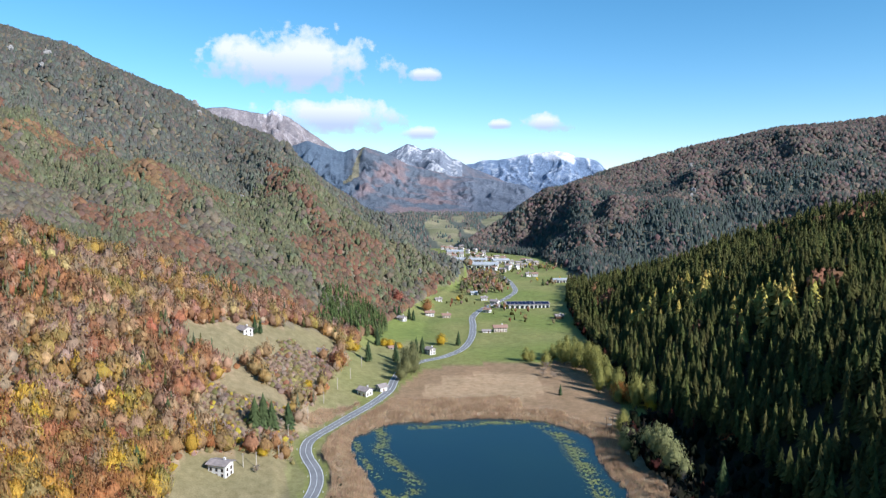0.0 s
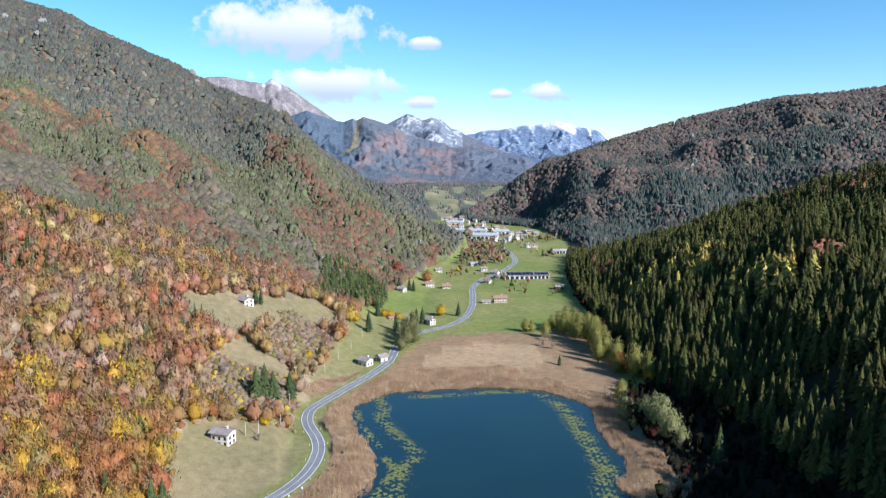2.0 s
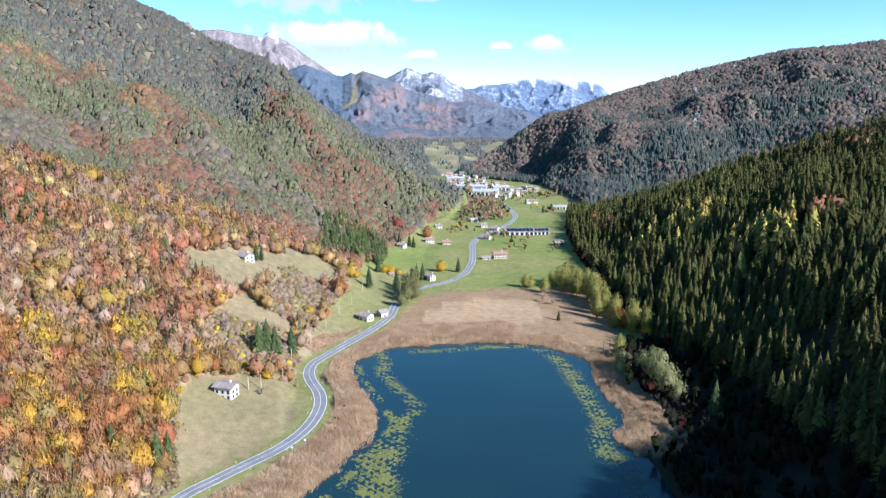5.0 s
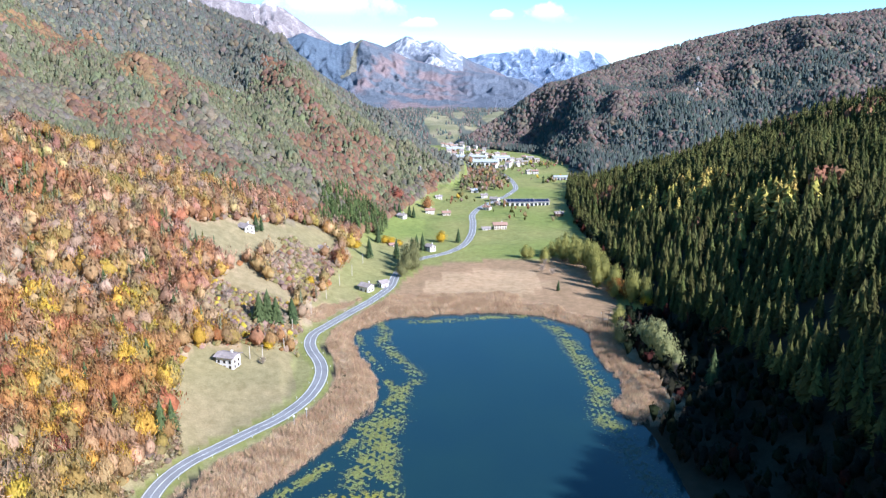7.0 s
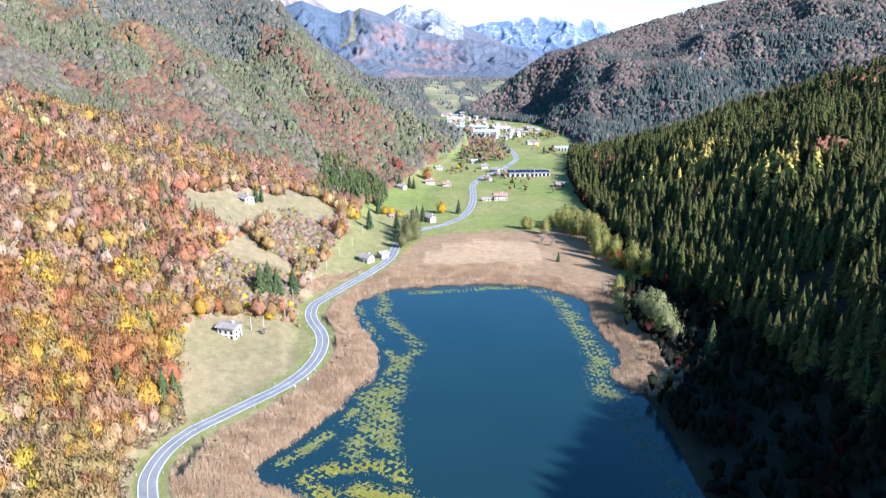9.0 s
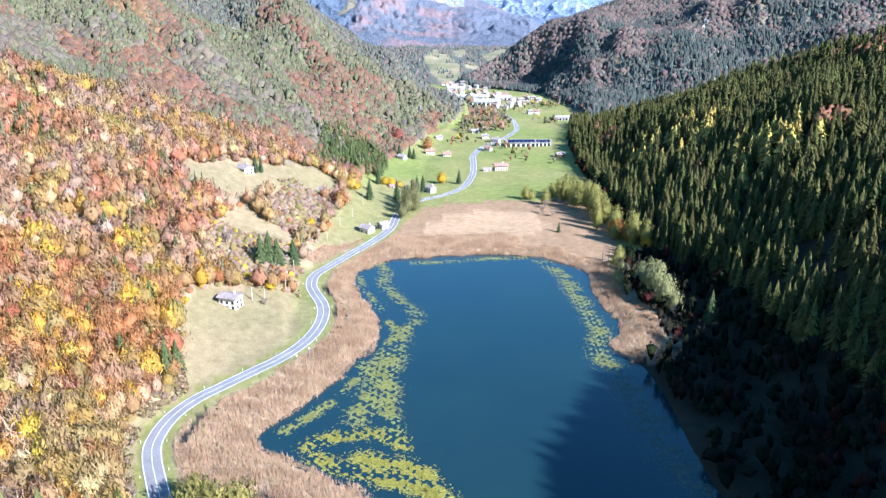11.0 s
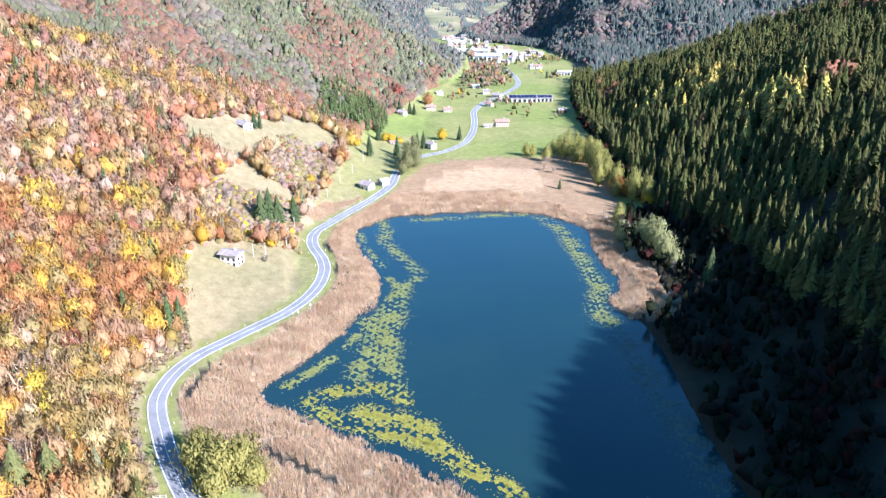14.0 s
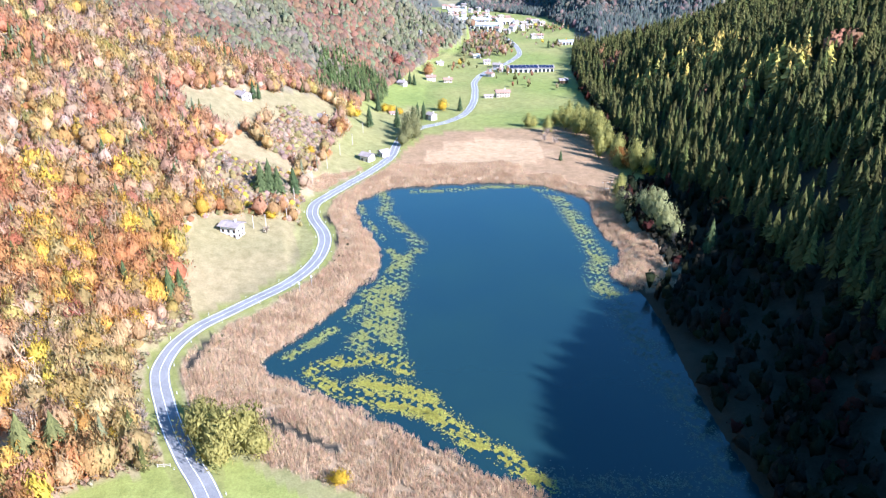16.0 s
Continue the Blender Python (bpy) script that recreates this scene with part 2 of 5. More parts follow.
# ---- mesh helpers ----
def raw_mesh(name, verts, faces, mat, tint=None, attribute="tint", smooth=False, normals=None):
    """A mesh from arrays: faces is (m, 3) or (m, 4); tint is a colour for each vertex."""
    me = bpy.data.meshes.new(name)
    verts, faces = np.asarray(verts, np.float32), np.asarray(faces, np.int32)
    m, k = faces.shape
    me.vertices.add(len(verts))
    me.vertices.foreach_set("co", verts.ravel())
    me.loops.add(m * k)
    me.loops.foreach_set("vertex_index", faces.ravel())
    me.polygons.add(m)
    me.polygons.foreach_set("loop_start", np.arange(0, m * k, k, dtype=np.int32))
    me.polygons.foreach_set("loop_total", np.full(m, k, np.int32))
    me.polygons.foreach_set("use_smooth", np.full(m, smooth))
    if tint is not None:
        col = np.ones((len(verts), 4), np.float32)
        col[:, :3] = tint
        me.attributes.new(attribute, "FLOAT_COLOR", "POINT").data.foreach_set("color", col.ravel())
    me.materials.append(mat)
    me.update()
    if normals is not None:
        me.polygons.foreach_set("use_smooth", np.full(m, True))
        me.normals_split_custom_set_from_vertices(normals.astype(np.float32))
    return me


def scatter(name, templates, places, mat, label, category):
    """One object that holds a template at each place: (x, y, z, turn, width, height, colour)."""
    rng = np.random.RandomState(len(places))
    pick = rng.randint(0, len(templates), len(places))
    vs, fs, cs, ns, base = [], [], [], [], 0
    P = np.array([p[:6] for p in places], float)
    C = np.array([p[6] for p in places], float)
    for i, (tv, tf, *tn) in enumerate(templates):
        q, c = P[pick == i], C[pick == i]
        if not len(q):
            continue
        ca, sa = np.cos(q[:, 3])[:, None], np.sin(q[:, 3])[:, None]
        x = (tv[None, :, 0] * ca - tv[None, :, 1] * sa) * q[:, 4:5] + q[:, 0:1]
        y = (tv[None, :, 0] * sa + tv[None, :, 1] * ca) * q[:, 4:5] + q[:, 1:2]
        z = tv[None, :, 2] * q[:, 5:6] + q[:, 2:3]
        vs.append(np.stack([x, y, z], -1).reshape(-1, 3))
        fs.append((tf[None] + (np.arange(len(q)) * len(tv))[:, None, None] + base).reshape(-1, tf.shape[1]))
        cs.append(np.repeat(c, len(tv), 0))
        base += len(q) * len(tv)
        if tn:
            n = tn[0]
            ns.append(np.stack([n[None, :, 0] * ca - n[None, :, 1] * sa, n[None, :, 0] * sa + n[None, :, 1] * ca, np.repeat(n[None, :, 2], len(q), 0)], -1).reshape(-1, 3))
    ob = new(name, raw_mesh(name, np.vstack(vs), np.vstack(fs), mat, np.vstack(cs), normals=np.vstack(ns) if ns else None))
    return tagged(ob, label, category, kind="stuff")


def part(name, bm, mat, parent=None, label=""):
    me = bpy.data.meshes.new(name)
    bm.to_mesh(me)
    bm.free()
    me.materials.append(mat)
    ob = new(name, me)
    ob.parent = parent
    if label:
        tagged(ob, label)
    return ob


def box(bm, x0, y0, z0, x1, y1, z1, bevel=0.0):
    r = bmesh.ops.create_cube(bm, size=1.0, matrix=Matrix.LocRotScale(((x0 + x1) / 2, (y0 + y1) / 2, (z0 + z1) / 2), None, (x1 - x0, y1 - y0, z1 - z0)))
    if bevel:
        bmesh.ops.bevel(bm, geom=list({e for v in r["verts"] for e in v.link_edges}), offset=bevel, segments=1, affect="EDGES")
    return bm


def ground_z(x, y):
    return float(height(np.array([float(x)]), np.array([float(y)]))[0])


# ---- plan of the ground cover ----
FIELD_HOUSE = [(-105, 266), (-101, 246), (-94, 230), (-86, 212), (-80, 199), (-74, 209), (-59, 229), (-52, 252), (-56, 279), (-66, 305), (-86, 299), (-106, 283)]
FIELD_UPPER = [(-146, 374), (-146, 396), (-128, 433), (-116, 453), (-99, 480), (-90, 495), (-73, 489), (-72, 453), (-80, 439), (-97, 449), (-104, 435), (-98, 424), (-109, 389), (-109, 376), (-119, 366), (-128, 379), (-139, 367)]
FIELD_STRIP = [(-115, 365), (-109, 376), (-92, 368), (-76, 370), (-80, 357), (-98, 349), (-110, 348)]
FIELD_LANE = [(-70, 339), (-73, 374), (-70, 422), (-66, 463), (-60, 506), (-42, 543), (-20, 560), (-20, 480), (-46, 421), (-56, 369), (-66, 330)]
FIELD_NEAR = [(-70, 60), (-90, 112), (-95, 129), (-82, 137), (-72, 142), (-66, 150), (-62, 156), (-52, 158), (-34, 143), (-20, 128), (0, 118), (20, 105), (20, 60)]
BOG = [(-29, 422), (-13, 470), (26, 485), (69, 493), (100, 497), (103, 440), (100, 390), (96, 350), (74, 352), (-31, 364), (-40, 374)]
SCRUB = [(-104, 435), (-97, 449), (-80, 439), (-72, 453), (-68, 440), (-72, 400), (-74, 375), (-92, 370), (-108, 382), (-98, 424)]

TERRACES = ([(-52, 2005), (-32, 2460), (11, 2261), (26, 1996), (39, 1735), (39, 1413), (18, 1424), (-11, 1459), (-32, 1666)], [(30, 2373), (66, 2431), (74, 2207), (40, 2078)],
            [(115, 2163), (187, 2431), (223, 2402), (180, 2000), (117, 1910)], [(49, 1949), (86, 1910), (96, 1473), (77, 1720), (51, 1748)])
DITCHES = ([(-58.4, 320), (-53.7, 307.7), (-49.8, 295.3), (-47.8, 284.4)], [(-80, 186.6), (-80.4, 192.4), (-79.5, 200), (-79, 205.6)], [(-50, 162), (-44.4, 157), (-37.5, 153.6), (-33, 150), (-27.6, 148)])
BOG_HEART = [(-10, 432), (4, 452), (30, 462), (60, 455), (64, 420), (48, 402), (10, 400), (-12, 412)]
TRACK = [(-66, 330), (-70, 343), (-77, 386), (-76, 415), (-68, 453), (-66, 480)]
THICKET = [(-118, 350), (-104, 349), (-82, 356), (-71, 338), (-71, 312), (-88, 303), (-104, 302), (-116, 326)]


def cover(x, y, z):
    """Colour of the bare ground, darkened for shade on the spruce side, and whether woods stand on it (0 open, 1
    woods).
    """
    r, u = np.hypot(x, y), np.degrees(np.arctan2(x, y))
    col = np.empty(x.shape + (3,))
    wood = np.ones(x.shape)
    col[:] = (0.30, 0.22, 0.135)
    jit_x, jit_y = x + 3 * waves(x, y, 25, 21), y + 3 * waves(x, y, 25, 22)
    col[(r > 480) | (x > 95)] = (0.18, 0.15, 0.105)
    rm = np.interp(u, L_MID[0], L_MID[1])
    valley = (z < 3.2) & (r > 380) & (x > -60) & (r < np.interp(u, *F_FOOT)) & (r < np.interp(u, *R_FOOT) + 15)
    apron = (u > -7) & (u < 2) & (r > 480) & (r < rm + 8)
    green = np.clip(0.5 + 0.6 * waves(x, y, 160, 23), 0, 1)[..., None]
    meadow = np.array((0.165, 0.195, 0.05)) * (1 - green) + np.array((0.215, 0.21, 0.072)) * green
    dry = np.array((0.205, 0.175, 0.086)) * (1 - green) + np.array((0.238, 0.19, 0.107)) * green
    for mask, tone in ((valley | apron, meadow),):
        col[mask], wood[mask] = tone[mask], 0
    for poly, tone in ((FIELD_HOUSE, dry), (FIELD_UPPER, dry), (FIELD_STRIP, dry), (FIELD_LANE, 0.5 * dry + 0.5 * meadow), (FIELD_NEAR, 0 * meadow + np.array((0.20, 0.215, 0.058)))):
        m = inside(jit_x, jit_y, poly)
        col[m], wood[m] = tone[m], 0
    m = inside(x, y, SCRUB) | inside(jit_x, jit_y, THICKET)
    col[m], wood[m] = (0.22, 0.17, 0.09), 0
    m = inside(jit_x, jit_y, BOG)
    col[m], wood[m] = (0.265, 0.175, 0.10), 0
    m = inside(jit_x, jit_y, BOG_HEART)
    col[m] = (0.37, 0.255, 0.15)
    m = line_distance(x, y, np.array(TRACK, float)) < 2.2 if x.size else m
    col[m], wood[m] = (0.33, 0.25, 0.165), 0
    d, e = lake_distance(x, y), road_distance(x, y)
    m = (d < 33) & (x < 0) & (z < 2.6) & (y < 345)
    col[m], wood[m] = (0.215, 0.20, 0.085), 0
    m = (d < reed_width(x, y)) & (e > 6) & ~((x < -57) & (y > 300) & (y < 352))
    col[m], wood[m] = (0.30, 0.215, 0.135), 0
    m = (ditch_distance(x, y) < 1.5) & (r < 340)
    col[m], wood[m] = (0.025, 0.024, 0.02), 0
    m = (e < 17 + 3 * waves(x, y, 30, 25)) & (r < 340) & (wood > 0.5)
    col[m] = (0.27, 0.225, 0.12)
    m = (e < 5.2 + 1.2 * waves(x, y, 30, 25)) & (r < 700)
    col[m], wood[m] = np.array((0.19, 0.195, 0.06)), 0
    m = (r > 1420) & (u > -8) & (u < 6) & (z < 75) & ((u < 1.7) | (r > np.interp(u, F_TOP[0], F_TOP[1]) + 40))
    patch = np.clip(0.5 + 1.2 * waves(x, y, 210, 27), 0, 1)[..., None]
    # Near-black floor and bank below the spruces: the hill's shade put into the colour.
    painted_shade = (x > np.where(y < 255, 74, 95)) & (z > 0.1) & (wood > 0.5) & (r < 900)
    col[painted_shade | ((x > 60) & (y < 245) & (d < 4))] = (0.03, 0.026, 0.016)
    field = np.array((0.27, 0.235, 0.14)) * patch + np.array((0.18, 0.175, 0.09)) * (1 - patch)
    open_field = np.zeros(x.shape, bool)
    for poly in TERRACES:
        open_field |= inside(x, y, poly)
    col[m], wood[m] = (0.10, 0.105, 0.085), 0
    col[m & open_field] = field[m & open_field]
    wood[d < 1.0] = 0
    return col, wood


def ditch_distance(x, y):
    """Metres from the wet ditches in the reed beds."""
    return np.minimum.reduce([line_distance(x, y, np.array(d, float)) for d in DITCHES]) + 0.7 * waves(x, y, 6, 29)


def reed_width(x, y):
    return np.where(x > 45, np.where(y < 242, -6.0, np.where(y < 275, 17.0, 13.0)), np.where(y > 330, 34.0, np.where(y < 200, 27.0, 22.0))) + 3 * waves(x, y, 40, 24)


def build_ground():
    us = np.concatenate([np.arange(-180, -37, 3.0), np.arange(-37, 37, 0.2), np.arange(37, 180, 3.0)])
    rs = np.concatenate([[0.02, 20, 40], 55 * 1.021 ** np.arange(0, 189), [3100, 3600, 4200, 4900]])
    U, R = np.meshgrid(np.radians(us), rs)
    x, y = (R * np.sin(U)).ravel(), (R * np.cos(U)).ravel()
    z = height(x, y)
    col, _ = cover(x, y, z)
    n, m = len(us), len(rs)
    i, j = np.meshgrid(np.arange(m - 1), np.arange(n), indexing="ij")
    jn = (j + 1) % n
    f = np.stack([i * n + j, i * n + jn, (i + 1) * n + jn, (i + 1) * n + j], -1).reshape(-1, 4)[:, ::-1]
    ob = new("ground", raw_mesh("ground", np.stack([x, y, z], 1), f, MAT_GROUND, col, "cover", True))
    tagged(ob, "valley floor and slopes with dry autumn grass", "ground", kind="structure")


build_ground()


def build_water():
    bm = bmesh.new()
    bm.faces.new([bm.verts.new((x * 1.0, y * 1.0, 0.0)) for x, y in smooth_line([(-72, 110), (-72, 390), (95, 390), (100, 110), (-72, 110)], 400)[:-1]])
    bmesh.ops.recalc_face_normals(bm, faces=bm.faces)
    ob = part("water", bm, MAT_WATER)
    tagged(ob, "still deep blue lake water between reed beds", "lake", kind="structure")


build_water()


def ribbon(line, offset, width, z):
    """A strip along the line, that much to its side."""
    d = np.gradient(line, axis=0)
    nrm = np.stack([d[:, 1], -d[:, 0]], 1) / np.linalg.norm(d, axis=1)[:, None]
    a, b = line + nrm * (offset - width / 2), line + nrm * (offset + width / 2)
    n = len(line)
    v = np.vstack([np.c_[a, np.full(n, z)], np.c_[b, np.full(n, z)]])
    i = np.arange(n - 1)
    return v, np.stack([i, i + n, i + n + 1, i + 1], 1)[:, ::-1]


def build_road():
    line = smooth_line(ROAD, 2.0)
    v, f = ribbon(line, 0, 5.9, ROAD_Z)
    w = v.copy()
    w[:, 2] -= 0.3
    n = len(line)
    i = np.arange(n - 1)
    sides = np.vstack([np.stack([i, i + 1, i + 1 + 2 * n, i + 2 * n], 1), np.stack([i + n, i + 3 * n, i + 1 + 3 * n, i + 1 + n], 1)])
    road = new("road", raw_mesh("road", np.vstack([v, w]), np.vstack([f, sides]), MAT_TARMAC))
    tagged(road, "narrow grey asphalt valley road with white lines", "road", kind="structure")
    for off in (-2.6, 2.6):
        ob = new("edge_line", raw_mesh("edge_line", *ribbon(line, off, 0.2, ROAD_Z + 0.006), MAT_LINE))
        ob.parent = road
    ob = new("centre_line", raw_mesh("centre_line", *ribbon(line, 0, 0.15, ROAD_Z + 0.006), MAT_LINE))
    ob.parent = road


build_road()


# ---- plants ----

def quads(centres, normals, size, rng):
    """A leaf clump at each centre, facing along its normal."""
    n = normals / np.linalg.norm(normals, axis=1)[:, None]
    h = rng.normal(size=n.shape)
    a = np.cross(n, h)
    a /= np.linalg.norm(a, axis=1)[:, None]
    b = np.cross(n, a)
    s = size[:, None] * 0.5
    k = rng.uniform(0.6, 1.3, (len(n), 4, 1))
    v = np.stack([centres - a * s * k[:, 0], centres - b * s * k[:, 1], centres + a * s * k[:, 2], centres + b * s * k[:, 3]], 1)
    return v.reshape(-1, 3), np.arange(len(n) * 4).reshape(-1, 4)


def rounded(v, f, axis_z, blend):
    """The same leaves with normals that lean outward from the crown, so that it is lit as one soft body."""
    q = v[f]
    g = np.cross(q[:, 1] - q[:, 0], q[:, 3] - q[:, 0])
    g /= np.linalg.norm(g, axis=1)[:, None] + 1e-9
    c = q.mean(1)
    out = c - np.array((0, 0, 1)) * axis_z(c[:, 2])[:, None]
    out /= np.linalg.norm(out, axis=1)[:, None] + 1e-9
    flip = (g * out).sum(1) < 0
    f = f.copy()
    f[flip] = f[flip][:, ::-1]
    g[flip] *= -1
    n = g * (1 - blend) + out * blend
    n /= np.linalg.norm(n, axis=1)[:, None] + 1e-9
    normals = np.zeros_like(v)
    for k in range(f.shape[1]):
        normals[f[:, k]] = n
    return v, f, normals


def soft(t):
    return rounded(*t, lambda z: np.full_like(z, 0.35), 0.55)


def egg(seed, rings, around):
    """A rounded, slightly lobed and leaning crown body, one unit wide and one high, with its outward normals."""
    rng = np.random.RandomState(seed + 300)
    lean, flat, phase = rng.uniform(-0.08, 0.08, 2), rng.uniform(0.88, 1.12, 2), rng.uniform(0, 6.283, 4)
    prof = [(0.04, 0.22), (0.2, 0.42), (0.42, 0.5), (0.64, 0.44), (0.83, 0.28), (0.96, 0.10), (1.0, 0.01)]
    v = []
    for i in range(rings + 1):
        z = 0.04 + 0.96 * (i / rings) ** 0.8
        rad = np.interp(z, [p[0] for p in prof], [p[1] for p in prof])
        for j in range(around):
            a = 6.283 * (j + 0.5 * (i % 2)) / around
            q = rad * (1 + 0.13 * math.sin(3 * a + phase[0] + 3 * z) + 0.10 * math.sin(5 * a + phase[1] - 5 * z) + 0.08 * math.sin(9 * z + 2 * a + phase[2]))
            v.append((q * math.cos(a) * flat[0] + lean[0] * z, q * math.sin(a) * flat[1] + lean[1] * z, z * rng.uniform(0.97, 1.03)))
    f = [(i * around + j, i * around + (j + 1) % around, (i + 1) * around + (j + 1) % around, (i + 1) * around + j) for i in range(rings) for j in range(around)]
    v = np.array(v)
    n = (v - (0, 0, 0.42)) * (1.0, 1.0, 0.75)
    return v, np.array(f), n / (np.linalg.norm(n, axis=1)[:, None] + 1e-9), rng


def fan(seed, leaves, length, thin, core=(5, 8), ragged=0.30, body=0.74):
    """A crown covered with small sprays of leaves that lie along it, point up and outward and break its outline."""
    v, f, nv, rng = egg(seed, *core)
    face = rng.randint(0, len(f), leaves)
    w = rng.dirichlet((1, 1, 1, 1), leaves)[:, :, None]
    c, n = (v[f[face]] * w).sum(1), (nv[f[face]] * w).sum(1)
    n /= np.linalg.norm(n, axis=1)[:, None] + 1e-9
    n += rng.normal(size=n.shape) * 0.25 + (0, 0, 0.25)
    n /= np.linalg.norm(n, axis=1)[:, None]
    up = np.array((0, 0, 1.0)) + n * 0.4 + rng.normal(size=n.shape) * 0.4
    up -= n * (up * n).sum(1)[:, None] * 0.8
    up /= np.linalg.norm(up, axis=1)[:, None]
    side = np.cross(n, up)
    ln = (length * rng.uniform(0.5, 1.5, leaves))[:, None]
    wd = ln * thin * rng.uniform(0.7, 1.3, (leaves, 1))
    c = (c - (0, 0, 0.4)) * body + (0, 0, 0.4) + n * ragged * rng.uniform(-0.1, 1.0, (leaves, 1)) ** 1.4
    sv = np.stack([c - up * ln * 0.5, c - side * wd, c + up * ln * 0.5 + n * ln * 0.25, c + side * wd], 1).reshape(-1, 3)
    sn = np.repeat(n, 4, 0)
    return np.vstack([(v - (0, 0, 0.4)) * body + (0, 0, 0.4), sv]), np.vstack([f, np.arange(leaves * 4).reshape(-1, 4) + len(v)]), np.vstack([nv, sn])


def twiggy(seed, leaves, length, thin):
    """A leafless crown: fine twigs fanning out of a smaller body of branches."""
    v, f, n = fan(seed, leaves, length, thin, (4, 7), 0.4, 0.6)
    return v, f, n


def dome(seed, around=6):
    """A small round crown a long way off: an uneven dome of three rings."""
    rng = np.random.RandomState(seed + 700)
    vs = []
    for z, rad in ((0.02, 0.36), (0.5, 0.5)):
        for j in range(around):
            a = 6.283 * (j + 0.5 * (z > 0.1)) / around + rng.uniform(-0.25, 0.25)
            q = rad * rng.uniform(0.7, 1.25)
            vs.append((q * math.cos(a), q * math.sin(a), z + rng.uniform(-0.1, 0.14)))
    vs.append((rng.uniform(-0.15, 0.15), rng.uniform(-0.15, 0.15), 1.0))
    f = []
    for j in range(around):
        k = (j + 1) % around
        f += [(j, k, around + j), (k, around + k, around + j), (around + j, around + k, 2 * around)]
    v = np.array(vs)
    n = v * (1.0, 1.0, 0.9) - (0, 0, 0.05)
    n += rng.normal(size=n.shape) * 0.1
    return v, np.array(f), n / np.linalg.norm(n, axis=1)[:, None]


def spire(seed, points=5, tiers=2):
    """A small conifer a long way off: star-shaped skirts one above the other."""
    rng = np.random.RandomState(seed + 800)
    vs, f, ns = [], [], []
    for t in range(tiers):
        z0, z1, rad = 0.05 + 0.42 * t, (1.02 if t == tiers - 1 else 0.72), 0.5 - 0.22 * t
        b = len(vs)
        for j in range(2 * points):
            a = 6.283 * j / (2 * points) + rng.uniform(-0.12, 0.12) + t
            q = rad * (rng.uniform(0.85, 1.2) if j % 2 else rng.uniform(0.5, 0.72))
            vs.append((q * math.cos(a), q * math.sin(a), z0 + (0.0 if j % 2 else 0.08) + rng.uniform(-0.03, 0.03)))
            ns.append((math.cos(a), math.sin(a), 0.55))
        vs.append((0, 0, z1))
        ns.append((0.0, 0.0, 1.0))
        f += [(b + j, b + (j + 1) % (2 * points), b + 2 * points) for j in range(2 * points)]
    n = np.array(ns)
    return np.array(vs), np.array(f), n / np.linalg.norm(n, axis=1)[:, None]


def cone(t):
    return rounded(*t, lambda z: z - 0.16, 0.74)


def leafy(seed, clumps, size, rings=5, around=8):
    """A cauliflower-like body of lobes, leaning and uneven, with loose clumps all over it."""
    rng = np.random.RandomState(seed + 500)
    dirs = rng.normal(size=(8, 3))
    dirs[:, 2] += 0.35
    dirs /= np.linalg.norm(dirs, axis=1)[:, None]
    high = rng.uniform(0.12, 0.32, 8)
    squash, lean = rng.uniform(0.8, 1.2, 2), rng.uniform(-0.07, 0.07, 2)

    def body(d):
        return 0.18 + (np.clip(d @ dirs.T, 0, 1) ** 7 * high).max(-1)

    vs, f = [], []
    for i in range(rings + 1):
        ph = -1.2 + 2.72 * i / rings
        for j in range(around):
            a = 6.283 * (j + 0.5 * (i % 2)) / around + rng.uniform(-0.2, 0.2)
            d = np.array((math.cos(a) * math.cos(ph), math.sin(a) * math.cos(ph), math.sin(ph)))
            vs.append(d * (body(d) + rng.uniform(-0.03, 0.03)))
    for i in range(rings):
        for j in range(around):
            k = (j + 1) % around
            f.append((i * around + j, i * around + k, (i + 1) * around + k, (i + 1) * around + j))
    v, f = np.array(vs), np.array(f)
    d = rng.normal(size=(clumps, 3))
    d /= np.linalg.norm(d, axis=1)[:, None]
    d[:, 2] = np.where(d[:, 2] < -0.5, -d[:, 2], d[:, 2])
    c = d * (body(d) * rng.uniform(0.85, 1.4, clumps))[:, None]
    qv, qf = quads(c, d + rng.normal(size=d.shape) * 0.5, size * rng.uniform(0.5, 1.5, clumps), rng)
    v, f = np.vstack([v, qv]), np.vstack([f, qf + len(v)])
    return v * (*squash, 1.25) + (*lean, 0.52), f


def bare_tree(seed, twigs):
    """A leafless crown: fine slanting twigs round a forked stem."""
    rng = np.random.RandomState(seed)
    vs = []
    for i in range(twigs):
        a, h = rng.uniform(0, 6.283), rng.uniform(0.2, 0.7)
        rr = rng.uniform(0.15, 0.5)
        p = np.array((0.06 * np.cos(a), 0.06 * np.sin(a), h)) * rng.uniform(0.2, 1.4)
        p[2] = h
        q = np.array((rr * np.cos(a), rr * np.sin(a), min(1.0, h + rng.uniform(0.12, 0.4))))
        w = rng.normal(size=3) * 0.0065
        vs += [p - w, p + w, q + w * 0.8, q - w * 0.8]
    w = 0.025
    for a in (0.0, 1.57):
        c, s = np.cos(a) * w, np.sin(a) * w
        vs += [(-c, -s, -0.05), (c, s, -0.05), (c * 0.3, s * 0.3, 0.8), (-c * 0.3, -s * 0.3, 0.8)]
    v = np.array(vs)
    return v, np.arange(len(v)).reshape(-1, 4)


